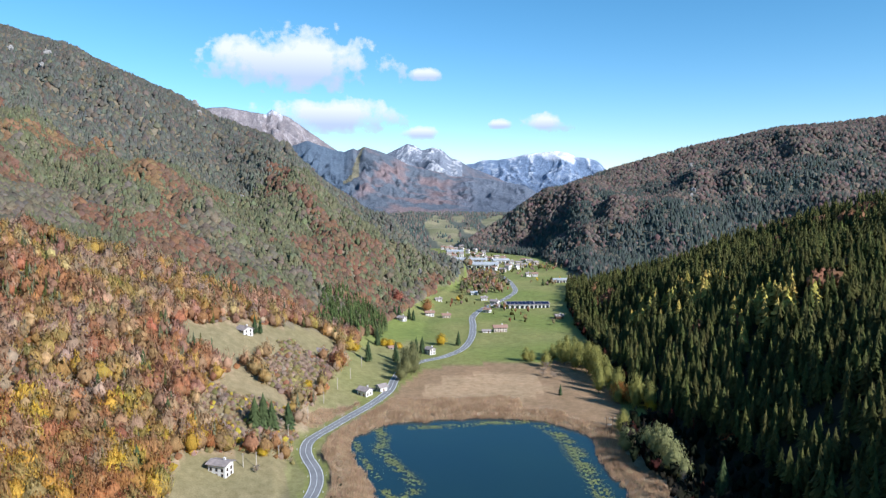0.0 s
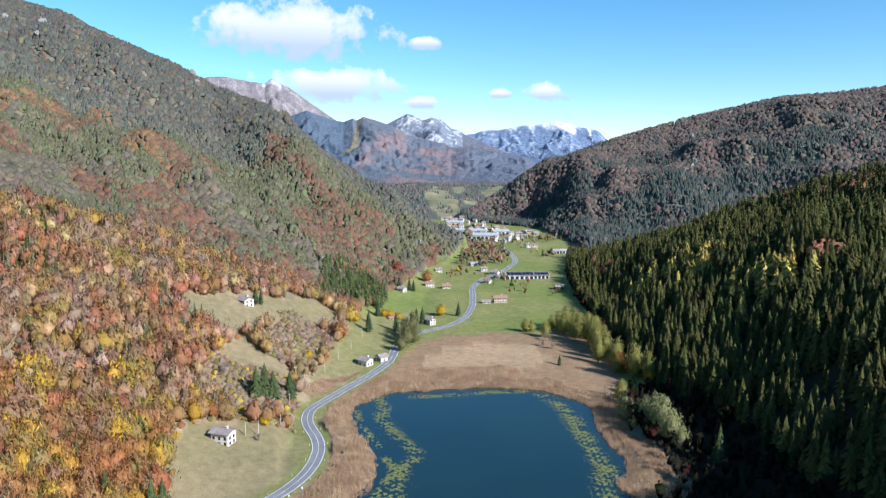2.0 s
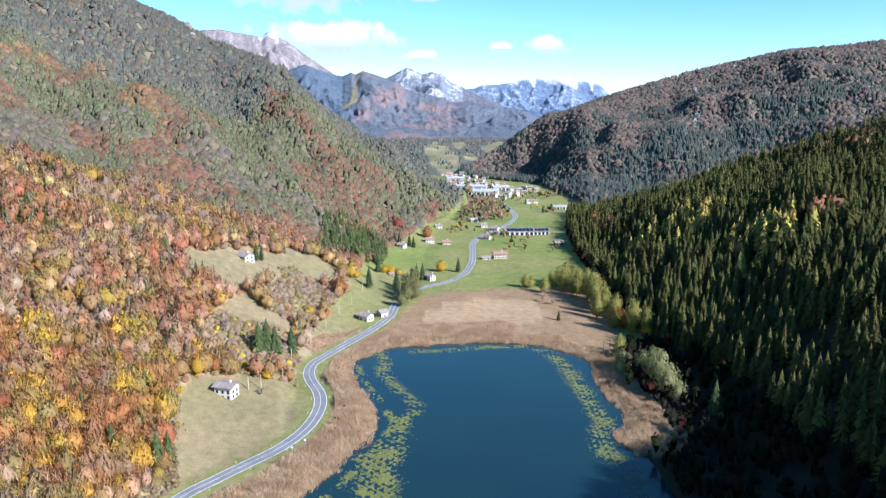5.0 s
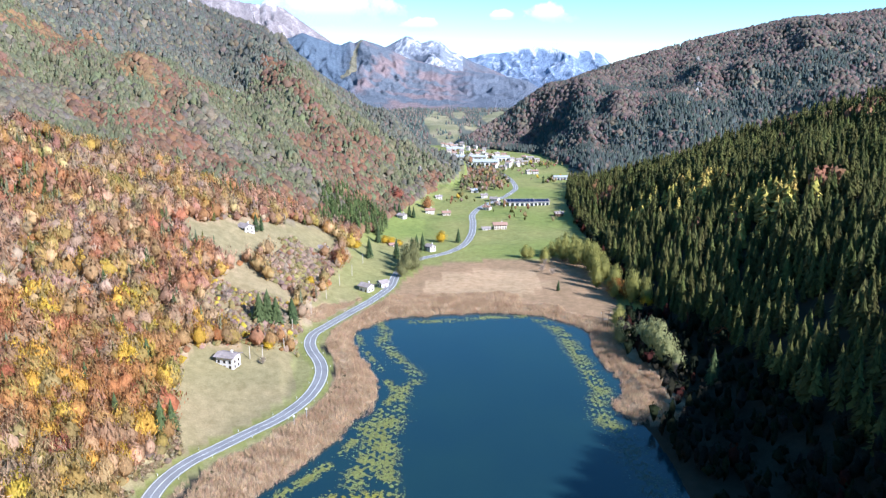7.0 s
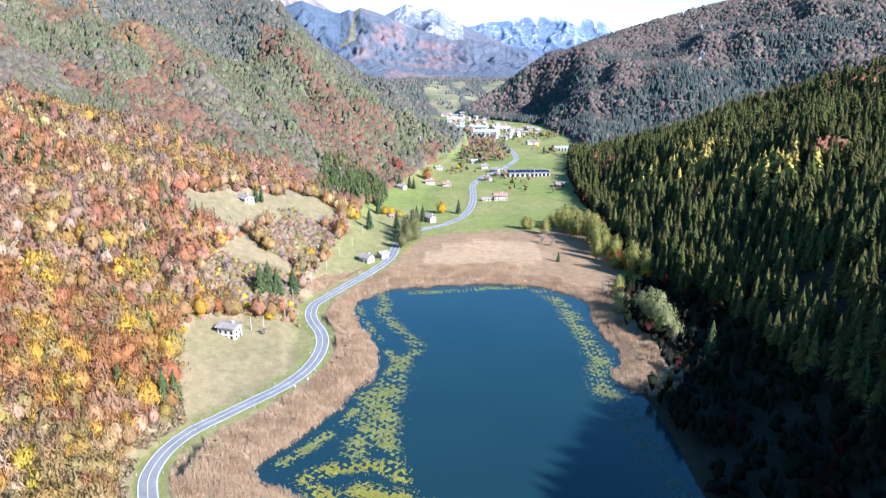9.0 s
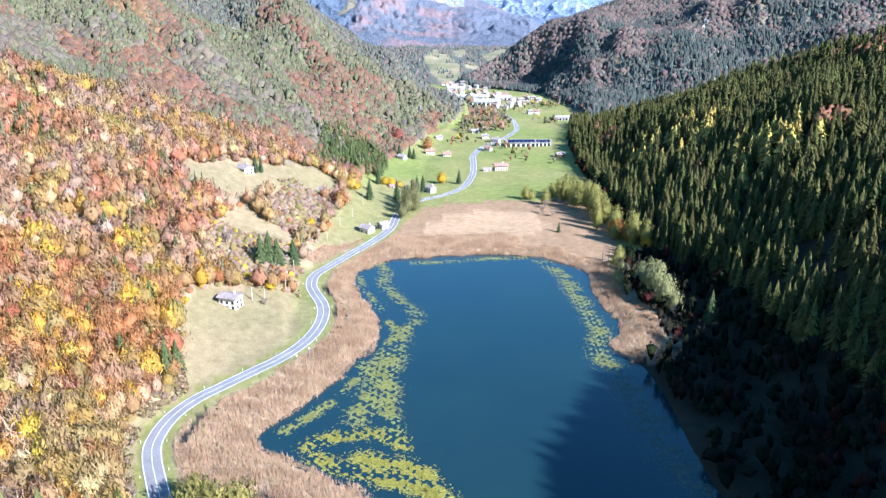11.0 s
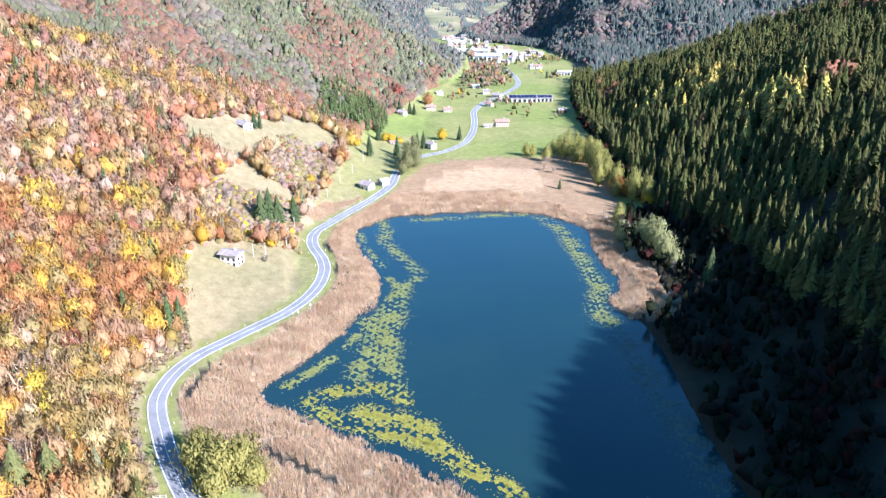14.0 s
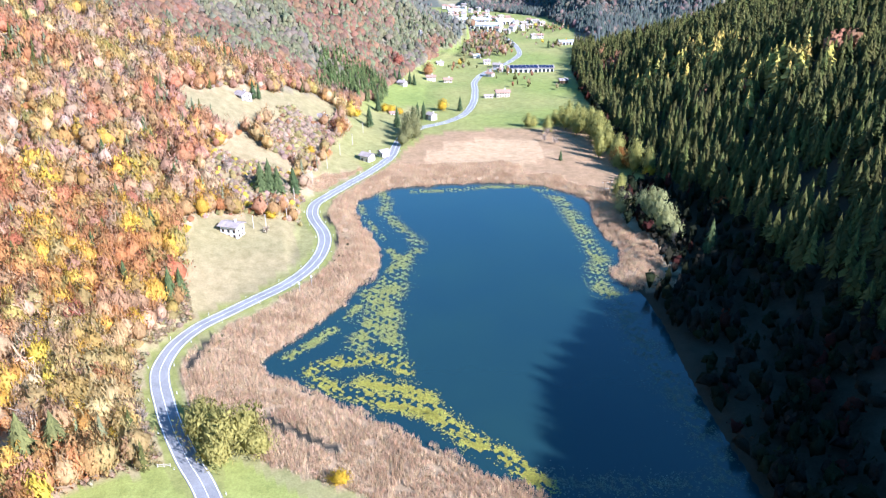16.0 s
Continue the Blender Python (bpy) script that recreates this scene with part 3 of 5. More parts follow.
def spruce(seed, boughs):
    """Drooping boughs set in a spiral up the stem, one unit wide and one high, thinning to a pointed leader."""
    rng = np.random.RandomState(seed)
    vs = []
    for i in range(boughs):
        t = (i + 0.5) / boughs
        z = 0.07 + 0.88 * t ** 0.9
        a = i * 2.39996 + rng.uniform(-0.5, 0.5)
        rad = (0.5 * (1 - t) ** 0.75 + 0.03) * rng.uniform(0.6, 1.12)
        w = rad * rng.uniform(0.24, 0.40) * (64 / boughs) ** 0.5 + 0.01
        d, s = np.array((np.cos(a), np.sin(a), 0)), np.array((-np.sin(a), np.cos(a), 0))
        drop = rng.uniform(0.03, 0.1)
        vs += [np.array((0, 0, z + 0.085)), d * rad * 0.58 - s * w + (0, 0, z - 0.02), d * rad + (0, 0, z - drop), d * rad * 0.58 + s * w + (0, 0, z - 0.02)]
    for a in (0.0, 2.1):
        c, s = np.cos(a) * 0.03, np.sin(a) * 0.03
        vs += [(-c, -s, 0.84), (c, s, 0.84), (0.001, 0, 1.03), (-0.001, 0, 1.03)]
    v = np.array(vs)
    return v, np.arange(len(v)).reshape(-1, 4)


BROAD_FINE = [fan(s, 260, 0.125, 0.2, (5, 8)) for s in range(14)]
BROAD_NEAR = [fan(20 + s, 84, 0.18, 0.22, (3, 6)) for s in range(14)]
BROAD_MID = [soft(leafy(40 + s, 14, 0.14, 3, 5)) for s in range(6)]
BRUSH = [bare_tree(45 + s, 44) for s in range(4)]
BARE = [twiggy(40 + s, 130, 0.24, 0.06) for s in range(6)]
SPRUCE_NEAR = [cone(spruce(60 + s, 84)) for s in range(6)]
SPRUCE_MID = [cone(spruce(70 + s, 38)) for s in range(5)]
FAR_POINT = [spire(80 + s, 4, 1) for s in range(5)]
SPARSE = [spire(180 + s, 5, 2) for s in range(6)]
CLUMPS = [dome(190 + s) for s in range(8)]
FAR_ROUND = [dome(90 + s, 5) for s in range(6)]

RUSSET, ORANGE, YELLOW, RED = (0.30, 0.16, 0.09), (0.38, 0.20, 0.085), (0.55, 0.40, 0.06), (0.32, 0.12, 0.08)
TWIG, OLIVE, PINE, FIR, LARCH = (0.33, 0.245, 0.19), (0.29, 0.25, 0.11), (0.145, 0.15, 0.085), (0.072, 0.075, 0.023), (0.36, 0.28, 0.07)
# Pine with the blue of haze mixed in, for the far slope.
HAZE_PINE = (0.135, 0.142, 0.112)
SHOULDER = [(-412, 662), (-419, 771), (-392, 830), (-282, 674), (-255, 657)]
# Far tree colours, cooled towards blue to stand in for haze.
FAR_TWIG, HAZE_FIR = (0.165, 0.132, 0.112), (0.088, 0.106, 0.095)


def stand(u0, u1, r0, r1, area, seed):
    """Random places in a sector, one to each area in square metres."""
    rng = np.random.RandomState(seed)
    n = int(0.5 * radians(u1 - u0) * (r1 * r1 - r0 * r0) / area)
    r = np.sqrt(rng.uniform(r0 * r0, r1 * r1, n))
    u = np.radians(rng.uniform(u0, u1, n))
    x, y = r * np.sin(u), r * np.cos(u)
    z = height(x, y)
    _, wood = cover(x, y, z)
    keep = (wood > 0.5) & (road_distance(x, y) > 10) & (z > 0.2)
    return x[keep], y[keep], z[keep], rng


def pick(rng, table):
    names, w = zip(*table)
    return names[np.searchsorted(np.cumsum(w) / sum(w), rng.uniform())]


def vary(rng, c, s=0.18):
    k = rng.uniform(1 - s, 1 + s)
    return tuple(min(0.8, v * k * rng.uniform(0.92, 1.08)) for v in c)


def sunny_woods():
    fine, near, bare, fir, mid, mid_fir, far_p, far_r = [], [], [], [], [], [], [], []
    x, y, z, rng = stand(-39, 3, 110, 2000, 10, 31)
    r, u = np.hypot(x, y), np.degrees(np.arctan2(x, y))
    rc, rm = np.interp(u, L_TOP[0], L_TOP[1]), np.interp(u, L_MID[0], L_MID[1])
    k = (r - rm) / (rc - rm)
    n1, n2, n3 = waves(x, y, 130, 33), waves(x, y, 60, 34), waves(x, y, 260, 35)
    n4 = waves(x, y, 210, 36)
    n5, n6, e = waves(x, y, 34, 38), waves(x, y, 19, 39), road_distance(x, y)
    band = line_distance(x, y, np.array(SHOULDER, float)) < 12 + 10 * n2
    for i in range(len(x)):
        if r[i] > rc[i] + 30 or (r[i] > 1000 and rng.uniform() < 0.55) or (310 < r[i] < 520 and rng.uniform() < 0.2):
            continue
        low = k[i] + 0.10 * n1[i] + 0.05 * n2[i] - 0.02
        rust = r[i] > 500 and n4[i] > (0.2 if u[i] < -14 else -0.2) and k[i] < (0.34 if u[i] < -14 else 0.5) + 0.12 * n1[i]
        if rust and rng.uniform() < 0.55:
            low = -1.0
        pines = (not band[i] or rng.uniform() < 0.45) and rng.uniform() < np.clip((low - 0.06) * 7 + 0.5 * n3[i], 0.05, 0.86)
        turn, p = rng.uniform(0, 6.283), (x[i], y[i], z[i] - 0.3)
        if pines:
            c, h = vary(rng, PINE if r[i] < 900 else HAZE_PINE, 0.1), rng.uniform(7, 10.5)
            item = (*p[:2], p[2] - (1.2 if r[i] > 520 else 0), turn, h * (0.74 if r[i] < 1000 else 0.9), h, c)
        else:
            if r[i] < 315 + 70 * n2[i] + 40 * rng.uniform(-1, 1) and u[i] < -15:
                table = ((ORANGE, 10), (YELLOW, 15), (OLIVE, 20), (RUSSET, 8), (TWIG, 30), (RED, 3))
                if n5[i] > 0.22:
                    table = ((ORANGE, 34), (RUSSET, 12), (RED, 9), (TWIG, 20), (OLIVE, 14))
                elif n5[i] < -0.22:
                    table = ((YELLOW, 44), (OLIVE, 26), (ORANGE, 8), (TWIG, 8))
                if e[i] < 30 + 8 * n6[i] and y[i] < 200:
                    table = (((0.40, 0.32, 0.19), 40), (TWIG, 20), (OLIVE, 28), (YELLOW, 8), (RUSSET, 5))
            elif r[i] > 520:
                table = ((RUSSET, 34), (FAR_TWIG, 34), (TWIG, 10), (RED, 6)) if rust else ((FAR_TWIG, 40), (OLIVE, 20), (RUSSET, 4))
            else:
                table = ((RUSSET, 28), (TWIG, 46), (ORANGE, 6), (OLIVE, 12), (RED, 8), (YELLOW, 2))
            if n2[i] > 0.45 and r[i] < 520:
                table = table + ((ORANGE, 60),)
            if n2[i] < -0.5 and r[i] < 520:
                table = table + ((TWIG, 70),)
            kind = pick(rng, table)
            ease = (0.38 if r[i] < 330 else 0.6) if r[i] < 520 else 0.8
            zone = np.array((0.34, 0.185, 0.095)) if n1[i] + 0.6 * n5[i] > 0.22 else np.array((0.31, 0.225, 0.145)) if n5[i] > -0.12 else np.array((0.38, 0.28, 0.08))
            if r[i] > 520:
                zone = np.array((0.235, 0.145, 0.092)) if rust else np.array((0.205, 0.188, 0.138))
            if band[i]:
                kind, zone = RUSSET, np.array((0.27, 0.185, 0.10))
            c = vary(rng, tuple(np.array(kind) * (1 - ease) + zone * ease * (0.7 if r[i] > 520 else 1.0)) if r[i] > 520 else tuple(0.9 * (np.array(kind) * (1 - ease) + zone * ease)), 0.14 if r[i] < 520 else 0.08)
            if r[i] < 520:
                c = tuple(min(0.7, q * s) for q, s in zip(c, (1.42, 1.35, 1.16) if r[i] < 330 else (1.36, 1.32, 1.34)))
            h = 6.0 + 6.0 * rng.uniform() ** 1.2 if r[i] < 520 else rng.uniform(6, 9) * (1.0 if r[i] < 1000 else 1.25)
            item = (*p[:2], p[2] - (1.2 if r[i] > 520 else 0), turn, h * (rng.uniform(0.66, 0.98) if r[i] < 520 else rng.uniform(0.9, 1.1)), h, c)
        if r[i] < 520:
            if pines:
                fir.append((*p, turn, item[5] * 0.42, item[5] * 1.15, vary(rng, FIR) if rng.uniform() < 0.5 else item[6]))
            elif kind == TWIG and rng.uniform() < (0.3 if r[i] < 310 else 0.45):
                bare.append((*item[:6], tuple(min(0.65, 1.12 * q) for q in item[6])))
            else:
                (fine if r[i] < 310 else near).append(item)
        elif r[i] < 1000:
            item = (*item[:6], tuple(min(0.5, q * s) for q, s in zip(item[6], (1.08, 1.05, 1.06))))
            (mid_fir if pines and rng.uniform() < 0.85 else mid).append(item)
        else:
            # Extra blue here paints haze onto the farthest trees.
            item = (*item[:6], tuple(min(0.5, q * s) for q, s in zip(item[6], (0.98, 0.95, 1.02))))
            (far_p if pines and rng.uniform() < 0.85 else far_r).append(item)
    scatter("autumn_wood", BROAD_FINE, fine, MAT_LEAF, "orange, yellow and tan autumn trees above the road", "woodland")
    scatter("broadleaf_wood", BROAD_NEAR, near, MAT_LEAF, "russet, orange and yellow autumn broadleaf trees on the slope", "woodland")
    scatter("bare_wood", BARE, bare, MAT_TWIG, "leafless grey-brown trees among the autumn woods", "woodland")
    scatter("scattered_spruces", SPRUCE_NEAR, fir, MAT_NEEDLE, "green spruces scattered through the autumn woods", "woodland")
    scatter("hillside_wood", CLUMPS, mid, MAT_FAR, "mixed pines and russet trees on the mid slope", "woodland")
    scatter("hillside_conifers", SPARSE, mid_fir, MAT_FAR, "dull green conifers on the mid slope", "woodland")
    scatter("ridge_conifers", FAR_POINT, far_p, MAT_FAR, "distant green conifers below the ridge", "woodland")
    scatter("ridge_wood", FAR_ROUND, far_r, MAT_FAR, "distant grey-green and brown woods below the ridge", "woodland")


def shaded_woods():
    firs, larches, broad, mid = [], [], [], []
    x, y, z, rng = stand(10, 62, 110, 900, 25, 41)
    r, u = np.hypot(x, y), np.degrees(np.arctan2(x, y))
    rc, rf = np.interp(u, R_TOP[0], R_TOP[1]), np.interp(u, *R_FOOT)
    gold, rusty = np.zeros(len(x), bool), np.zeros(len(x), bool)
    for gx, gy, rad in ((164, 568, 13), (181, 561, 17), (195, 530, 17), (162, 502, 10), (183, 512, 13), (196, 438, 15), (202, 421, 17), (200, 398, 12), (191, 405, 11), (176, 422, 7), (177, 396, 7)):
        gold |= np.hypot(x - gx, y - gy) < rad
    for gx, gy, rad in ((222, 413, 9), (150, 648, 9), (161, 666, 9), (330, 560, 12)):
        rusty |= np.hypot(x - gx, y - gy) < rad
    for i in range(len(x)):
        if r[i] > rc[i] + 60 or (u[i] > 37 and rng.uniform() < 0.7):
            continue
        turn, p = rng.uniform(0, 6.283), (x[i], y[i], z[i] - 0.3)
        h = rng.uniform(10, 20)
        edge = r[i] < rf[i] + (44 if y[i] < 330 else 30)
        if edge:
            # Shrub colours close to black, with the shade of the forest foot worked in.
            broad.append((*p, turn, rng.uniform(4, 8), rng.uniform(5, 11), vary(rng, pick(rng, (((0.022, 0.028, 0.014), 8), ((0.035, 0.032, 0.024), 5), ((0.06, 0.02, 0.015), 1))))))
        elif gold[i] and rng.uniform() < 0.75:
            larches.append((*p, turn, h * 0.68, h * 0.95, vary(rng, LARCH)))
        elif rusty[i] or (rng.uniform() < 0.008 and r[i] > 450):
            broad.append((*p, turn, h * 0.7, h * 0.8, vary(rng, RUSSET)))
        elif r[i] < 520:
            firs.append((*p, turn, h * rng.uniform(0.38, 0.52), h, vary(rng, FIR, 0.3)))
        else:
            mid.append((*p, turn, h * rng.uniform(0.4, 0.52), h, vary(rng, FIR, 0.3)))
    scatter("spruce_forest", SPRUCE_NEAR, firs, MAT_NEEDLE, "dense dark green spruces on the shaded slope", "forest")
    scatter("upper_spruce_forest", SPRUCE_MID, mid, MAT_NEEDLE, "dark green spruces on the upper shaded slope", "forest")
    scatter("larches", SPRUCE_MID, larches, MAT_NEEDLE, "golden larches among the dark spruces", "forest")
    scatter("forest_edge_shrubs", BROAD_MID, broad, MAT_LEAF, "shrubs coloured near black for shade, and broadleaf trees, at the forest foot", "shrubs")


def far_woods():
    a, b = [], []
    x, y, z, rng = stand(-1, 34, 900, 2080, 23, 51)
    r, u = np.hypot(x, y), np.degrees(np.arctan2(x, y))
    rf, rc = np.interp(u, *F_FOOT), np.interp(u, F_TOP[0], F_TOP[1])
    n1, n2 = waves(x, y, 240, 53), waves(x, y, 90, 54)
    k = (r - rf) / (rc - rf)
    for i in range(len(x)):
        if r[i] > rc[i] + 25 or r[i] < rf[i]:
            continue
        brown = rng.uniform() < np.clip(0.30 + 0.95 * (k[i] - 0.42) + 0.5 * n1[i] + 0.3 * n2[i], 0.05, 0.9)
        h, p = rng.uniform(7.5, 12.5), (x[i], y[i], z[i] - 0.3)
        if brown:
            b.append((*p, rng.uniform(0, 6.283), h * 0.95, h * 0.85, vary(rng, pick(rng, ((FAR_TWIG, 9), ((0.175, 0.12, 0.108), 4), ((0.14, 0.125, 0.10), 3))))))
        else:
            a.append((*p, rng.uniform(0, 6.283), h * 0.62, h, vary(rng, HAZE_FIR, 0.15)))
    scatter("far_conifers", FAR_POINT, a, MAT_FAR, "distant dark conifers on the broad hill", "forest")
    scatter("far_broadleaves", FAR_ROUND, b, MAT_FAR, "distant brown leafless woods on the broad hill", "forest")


def fringe_woods():
    """Patches of trees with a shape of their own: plantation, mound, scrub, terraces and the unseen crest."""
    rng = np.random.RandomState(55)

    def fill(poly, area):
        p = np.array(poly, float)
        lo, hi = p.min(0), p.max(0)
        n = int((hi - lo).prod() / area)
        x, y = rng.uniform(lo[0], hi[0], n), rng.uniform(lo[1], hi[1], n)
        k = inside(x, y, poly) & (road_distance(x, y) > 6)
        return x[k], y[k], height(x[k], y[k])

    out = []
    for x, y, z in zip(*fill([(-92, 506), (-103, 590), (-95, 637), (-70, 642), (-47, 587), (-49, 545), (-74, 521)], 14)):
        h = rng.uniform(9, 14)
        out.append((x, y, z - 0.2, rng.uniform(0, 6.3), h * 0.42, h, vary(rng, (0.075, 0.10, 0.035))))
    scatter("spruce_plantation", SPRUCE_MID, out, MAT_NEEDLE, "dense green spruce plantation at the meadow's edge", "forest")
    out = []
    for x, y, z in zip(*fill([(20, 806), (25, 926), (56, 1052), (88, 984), (80, 830), (62, 806), (42, 796)], 55)):
        h = rng.uniform(6, 11)
        out.append((x, y, z - 0.2, rng.uniform(0, 6.3), h * 0.8, h, vary(rng, pick(rng, ((TWIG, 4), (OLIVE, 3), (RUSSET, 2), (PINE, 4), (RED, 1))))))
    scatter("valley_copse", BROAD_MID, out, MAT_LEAF, "mixed autumn copse between meadows and village", "woodland")
    out = []
    for x, y, z in zip(*fill(THICKET, 3.6)):
        h = rng.uniform(1.8, 4.2)
        out.append((x, y, z - 0.2, rng.uniform(0, 6.3), h * 1.1, h, vary(rng, pick(rng, ((TWIG, 6), (OLIVE, 3), (YELLOW, 1), (RUSSET, 1))))))
    for x, y, z in zip(*fill([(-76, 190), (-79, 196), (-78, 206), (-70, 212), (-68, 209), (-74, 204), (-74, 196)], 5)):
        out.append((x, y, z - 0.2, rng.uniform(0, 6.3), 1.8, 1.4, vary(rng, (0.08, 0.075, 0.035))))
    for x, y, z in zip(*fill([(-46, 262), (-45, 285), (-48, 300), (-46, 300), (-42, 285), (-43, 262)], 4)):
        out.append((x, y, z - 0.2, rng.uniform(0, 6.3), 1.6, 1.2, vary(rng, (0.08, 0.07, 0.04))))
    for x, y, z in zip(*fill(SCRUB, 3.6)):
        h = rng.uniform(2, 4.5)
        out.append((x, y, z - 0.2, rng.uniform(0, 6.3), h * 1.2, h, vary(rng, pick(rng, ((TWIG, 6), (OLIVE, 3), (RUSSET, 1))))))
    for poly, area in (([(-150, 360), (-120, 345), (-80, 320), (-75, 330), (-110, 350), (-140, 372)], 10), ([(-110, 283), (-100, 300), (-62, 312), (-66, 306), (-88, 300), (-104, 285)], 9),
                       ([(-84, 196), (-96, 215), (-104, 240), (-110, 262), (-104, 262), (-97, 238), (-90, 214), (-80, 199)], 8), ([(-82, 372), (-74, 372), (-66, 432), (-72, 432)], 10)):
        for x, y, z in zip(*fill(poly, area)):
            h = rng.uniform(1.6, 4.0)
            out.append((x, y, z - 0.2, rng.uniform(0, 6.3), h * 1.2, h, vary(rng, pick(rng, ((TWIG, 6), (OLIVE, 3), (YELLOW, 1), (RUSSET, 1))))))
    out = [(*p[:4], p[4] * 0.8, p[5] * 0.75, tuple(min(0.6, c * 1.15) for c in p[6])) for p in out]
    scatter("scrub", FAR_ROUND, out[::2], MAT_LEAF, "low grey-brown scrub on the slope between fields", "shrubs")
    scatter("bare_scrub", BRUSH, out[1::2], MAT_LEAF, "leafless tan brushwood on the slope between fields", "shrubs")
    out = []
    x, y = rng.uniform(-330, 330, 9000), rng.uniform(1440, 2560, 9000)
    field = np.zeros(len(x), bool)
    for poly in TERRACES:
        field |= inside(x, y, poly)
    bearing = np.degrees(np.arctan2(x, y))
    for far in (1.04, 1.08, 1.12):
        for poly in TERRACES:
            field |= inside(x * far, y * far, poly)
    k = (bearing < 6.5) & (bearing > -7.5) & ((~field & (rng.uniform(size=len(x)) < 0.75)) | (waves(x, y, 120, 58) > 0.75))
    x, y = x[k], y[k]
    for x, y, z in zip(x, y, height(x, y)):
        h = rng.uniform(6, 11)
        # Blue-green firs: the haze of distance is part of their colour.
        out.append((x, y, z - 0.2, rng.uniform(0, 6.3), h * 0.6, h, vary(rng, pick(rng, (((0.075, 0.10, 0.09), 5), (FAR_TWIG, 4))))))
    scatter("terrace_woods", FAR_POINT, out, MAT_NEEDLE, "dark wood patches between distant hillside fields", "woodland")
    out = []
    for u in np.arange(55, 150, 0.045):
        r = np.interp(u, R_TOP[0], R_TOP[1]) + rng.uniform(-14, 10)
        x, y = r * math.sin(radians(u)), r * math.cos(radians(u))
        h = rng.uniform(8, 13)
        out.append((x, y, ground_z(x, y) - 0.3, rng.uniform(0, 6.3), h * 0.6, h, vary(rng, FIR)))
    scatter("crest_spruces", FAR_POINT, out, MAT_NEEDLE, "dark spruces along the crest of the shaded hill", "forest")


def understory():
    x, y, z, rng = stand(-38, -4, 120, 480, 17, 37)
    out = []
    for i in range(len(x)):
        h = rng.uniform(1.5, 3.6)
        out.append((x[i], y[i], z[i] - 0.2, rng.uniform(0, 6.283), h * 1.35, h, vary(rng, pick(rng, ((TWIG, 6), (OLIVE, 4), (RUSSET, 3), (ORANGE, 2), (YELLOW, 1))), 0.2)))
    x, y = rng.uniform(-130, -40, 14000), rng.uniform(112, 262, 14000)
    e = road_distance(x, y)
    shore = lake_distance(x, y)
    k = (e > 5.5) & (e < 24) & (shore > reed_width(x, y) + 4) & ~inside(x, y, FIELD_HOUSE) & ~inside(x, y, FIELD_NEAR) & (waves(x, y, 12, 40) > -0.5 + 0.06 * (8 - e))
    tufts = []
    for a, b, c in zip(x[k], y[k], height(x[k], y[k])):
        h = rng.uniform(0.8, 2.6)
        tufts.append((a, b, c - 0.1, rng.uniform(0, 6.283), h * 1.3, h, vary(rng, pick(rng, (((0.40, 0.32, 0.21), 8), (OLIVE, 3), ((0.36, 0.25, 0.17), 4))), 0.15)))
    scatter("roadside_brush", BRUSH, tufts[::2], MAT_LEAF, "pale tan leafless brushwood above the road", "shrubs")
    scatter("roadside_bushes", BROAD_MID, tufts[1::2], MAT_LEAF, "low tan and olive bushes above the road", "shrubs")
    scatter("understory", FAR_ROUND, out, MAT_LEAF, "tan and russet undergrowth below the autumn trees", "undergrowth")


def village_trees():
    rng = np.random.RandomState(66)
    out = []
    for cx, cy, n, sp in ((60, 1110, 40, 50), (110, 1010, 26, 35), (140, 905, 26, 22), (40, 1280, 26, 60), (60, 700, 14, 22), (75, 650, 10, 30), (20, 745, 14, 25), (150, 1080, 60, 40)):
        for _ in range(n):
            x, y = cx + rng.normal() * sp * 0.5, cy + rng.normal() * sp * 0.6
            if road_distance(np.array([x]), np.array([y]))[0] > 7:
                h = rng.uniform(3.5, 8.5)
                out.append((x, y, ground_z(x, y) - 0.2, rng.uniform(0, 6.3), h * 0.75, h, vary(rng, pick(rng, ((OLIVE, 4), (TWIG, 3), (FIR, 4), (RUSSET, 2), (YELLOW, 1))))))
    scatter("village_trees", BROAD_MID, out, MAT_LEAF, "garden trees and hedges among the village houses", "trees")


sunny_woods()
understory()
village_trees()
shaded_woods()
far_woods()
fringe_woods()


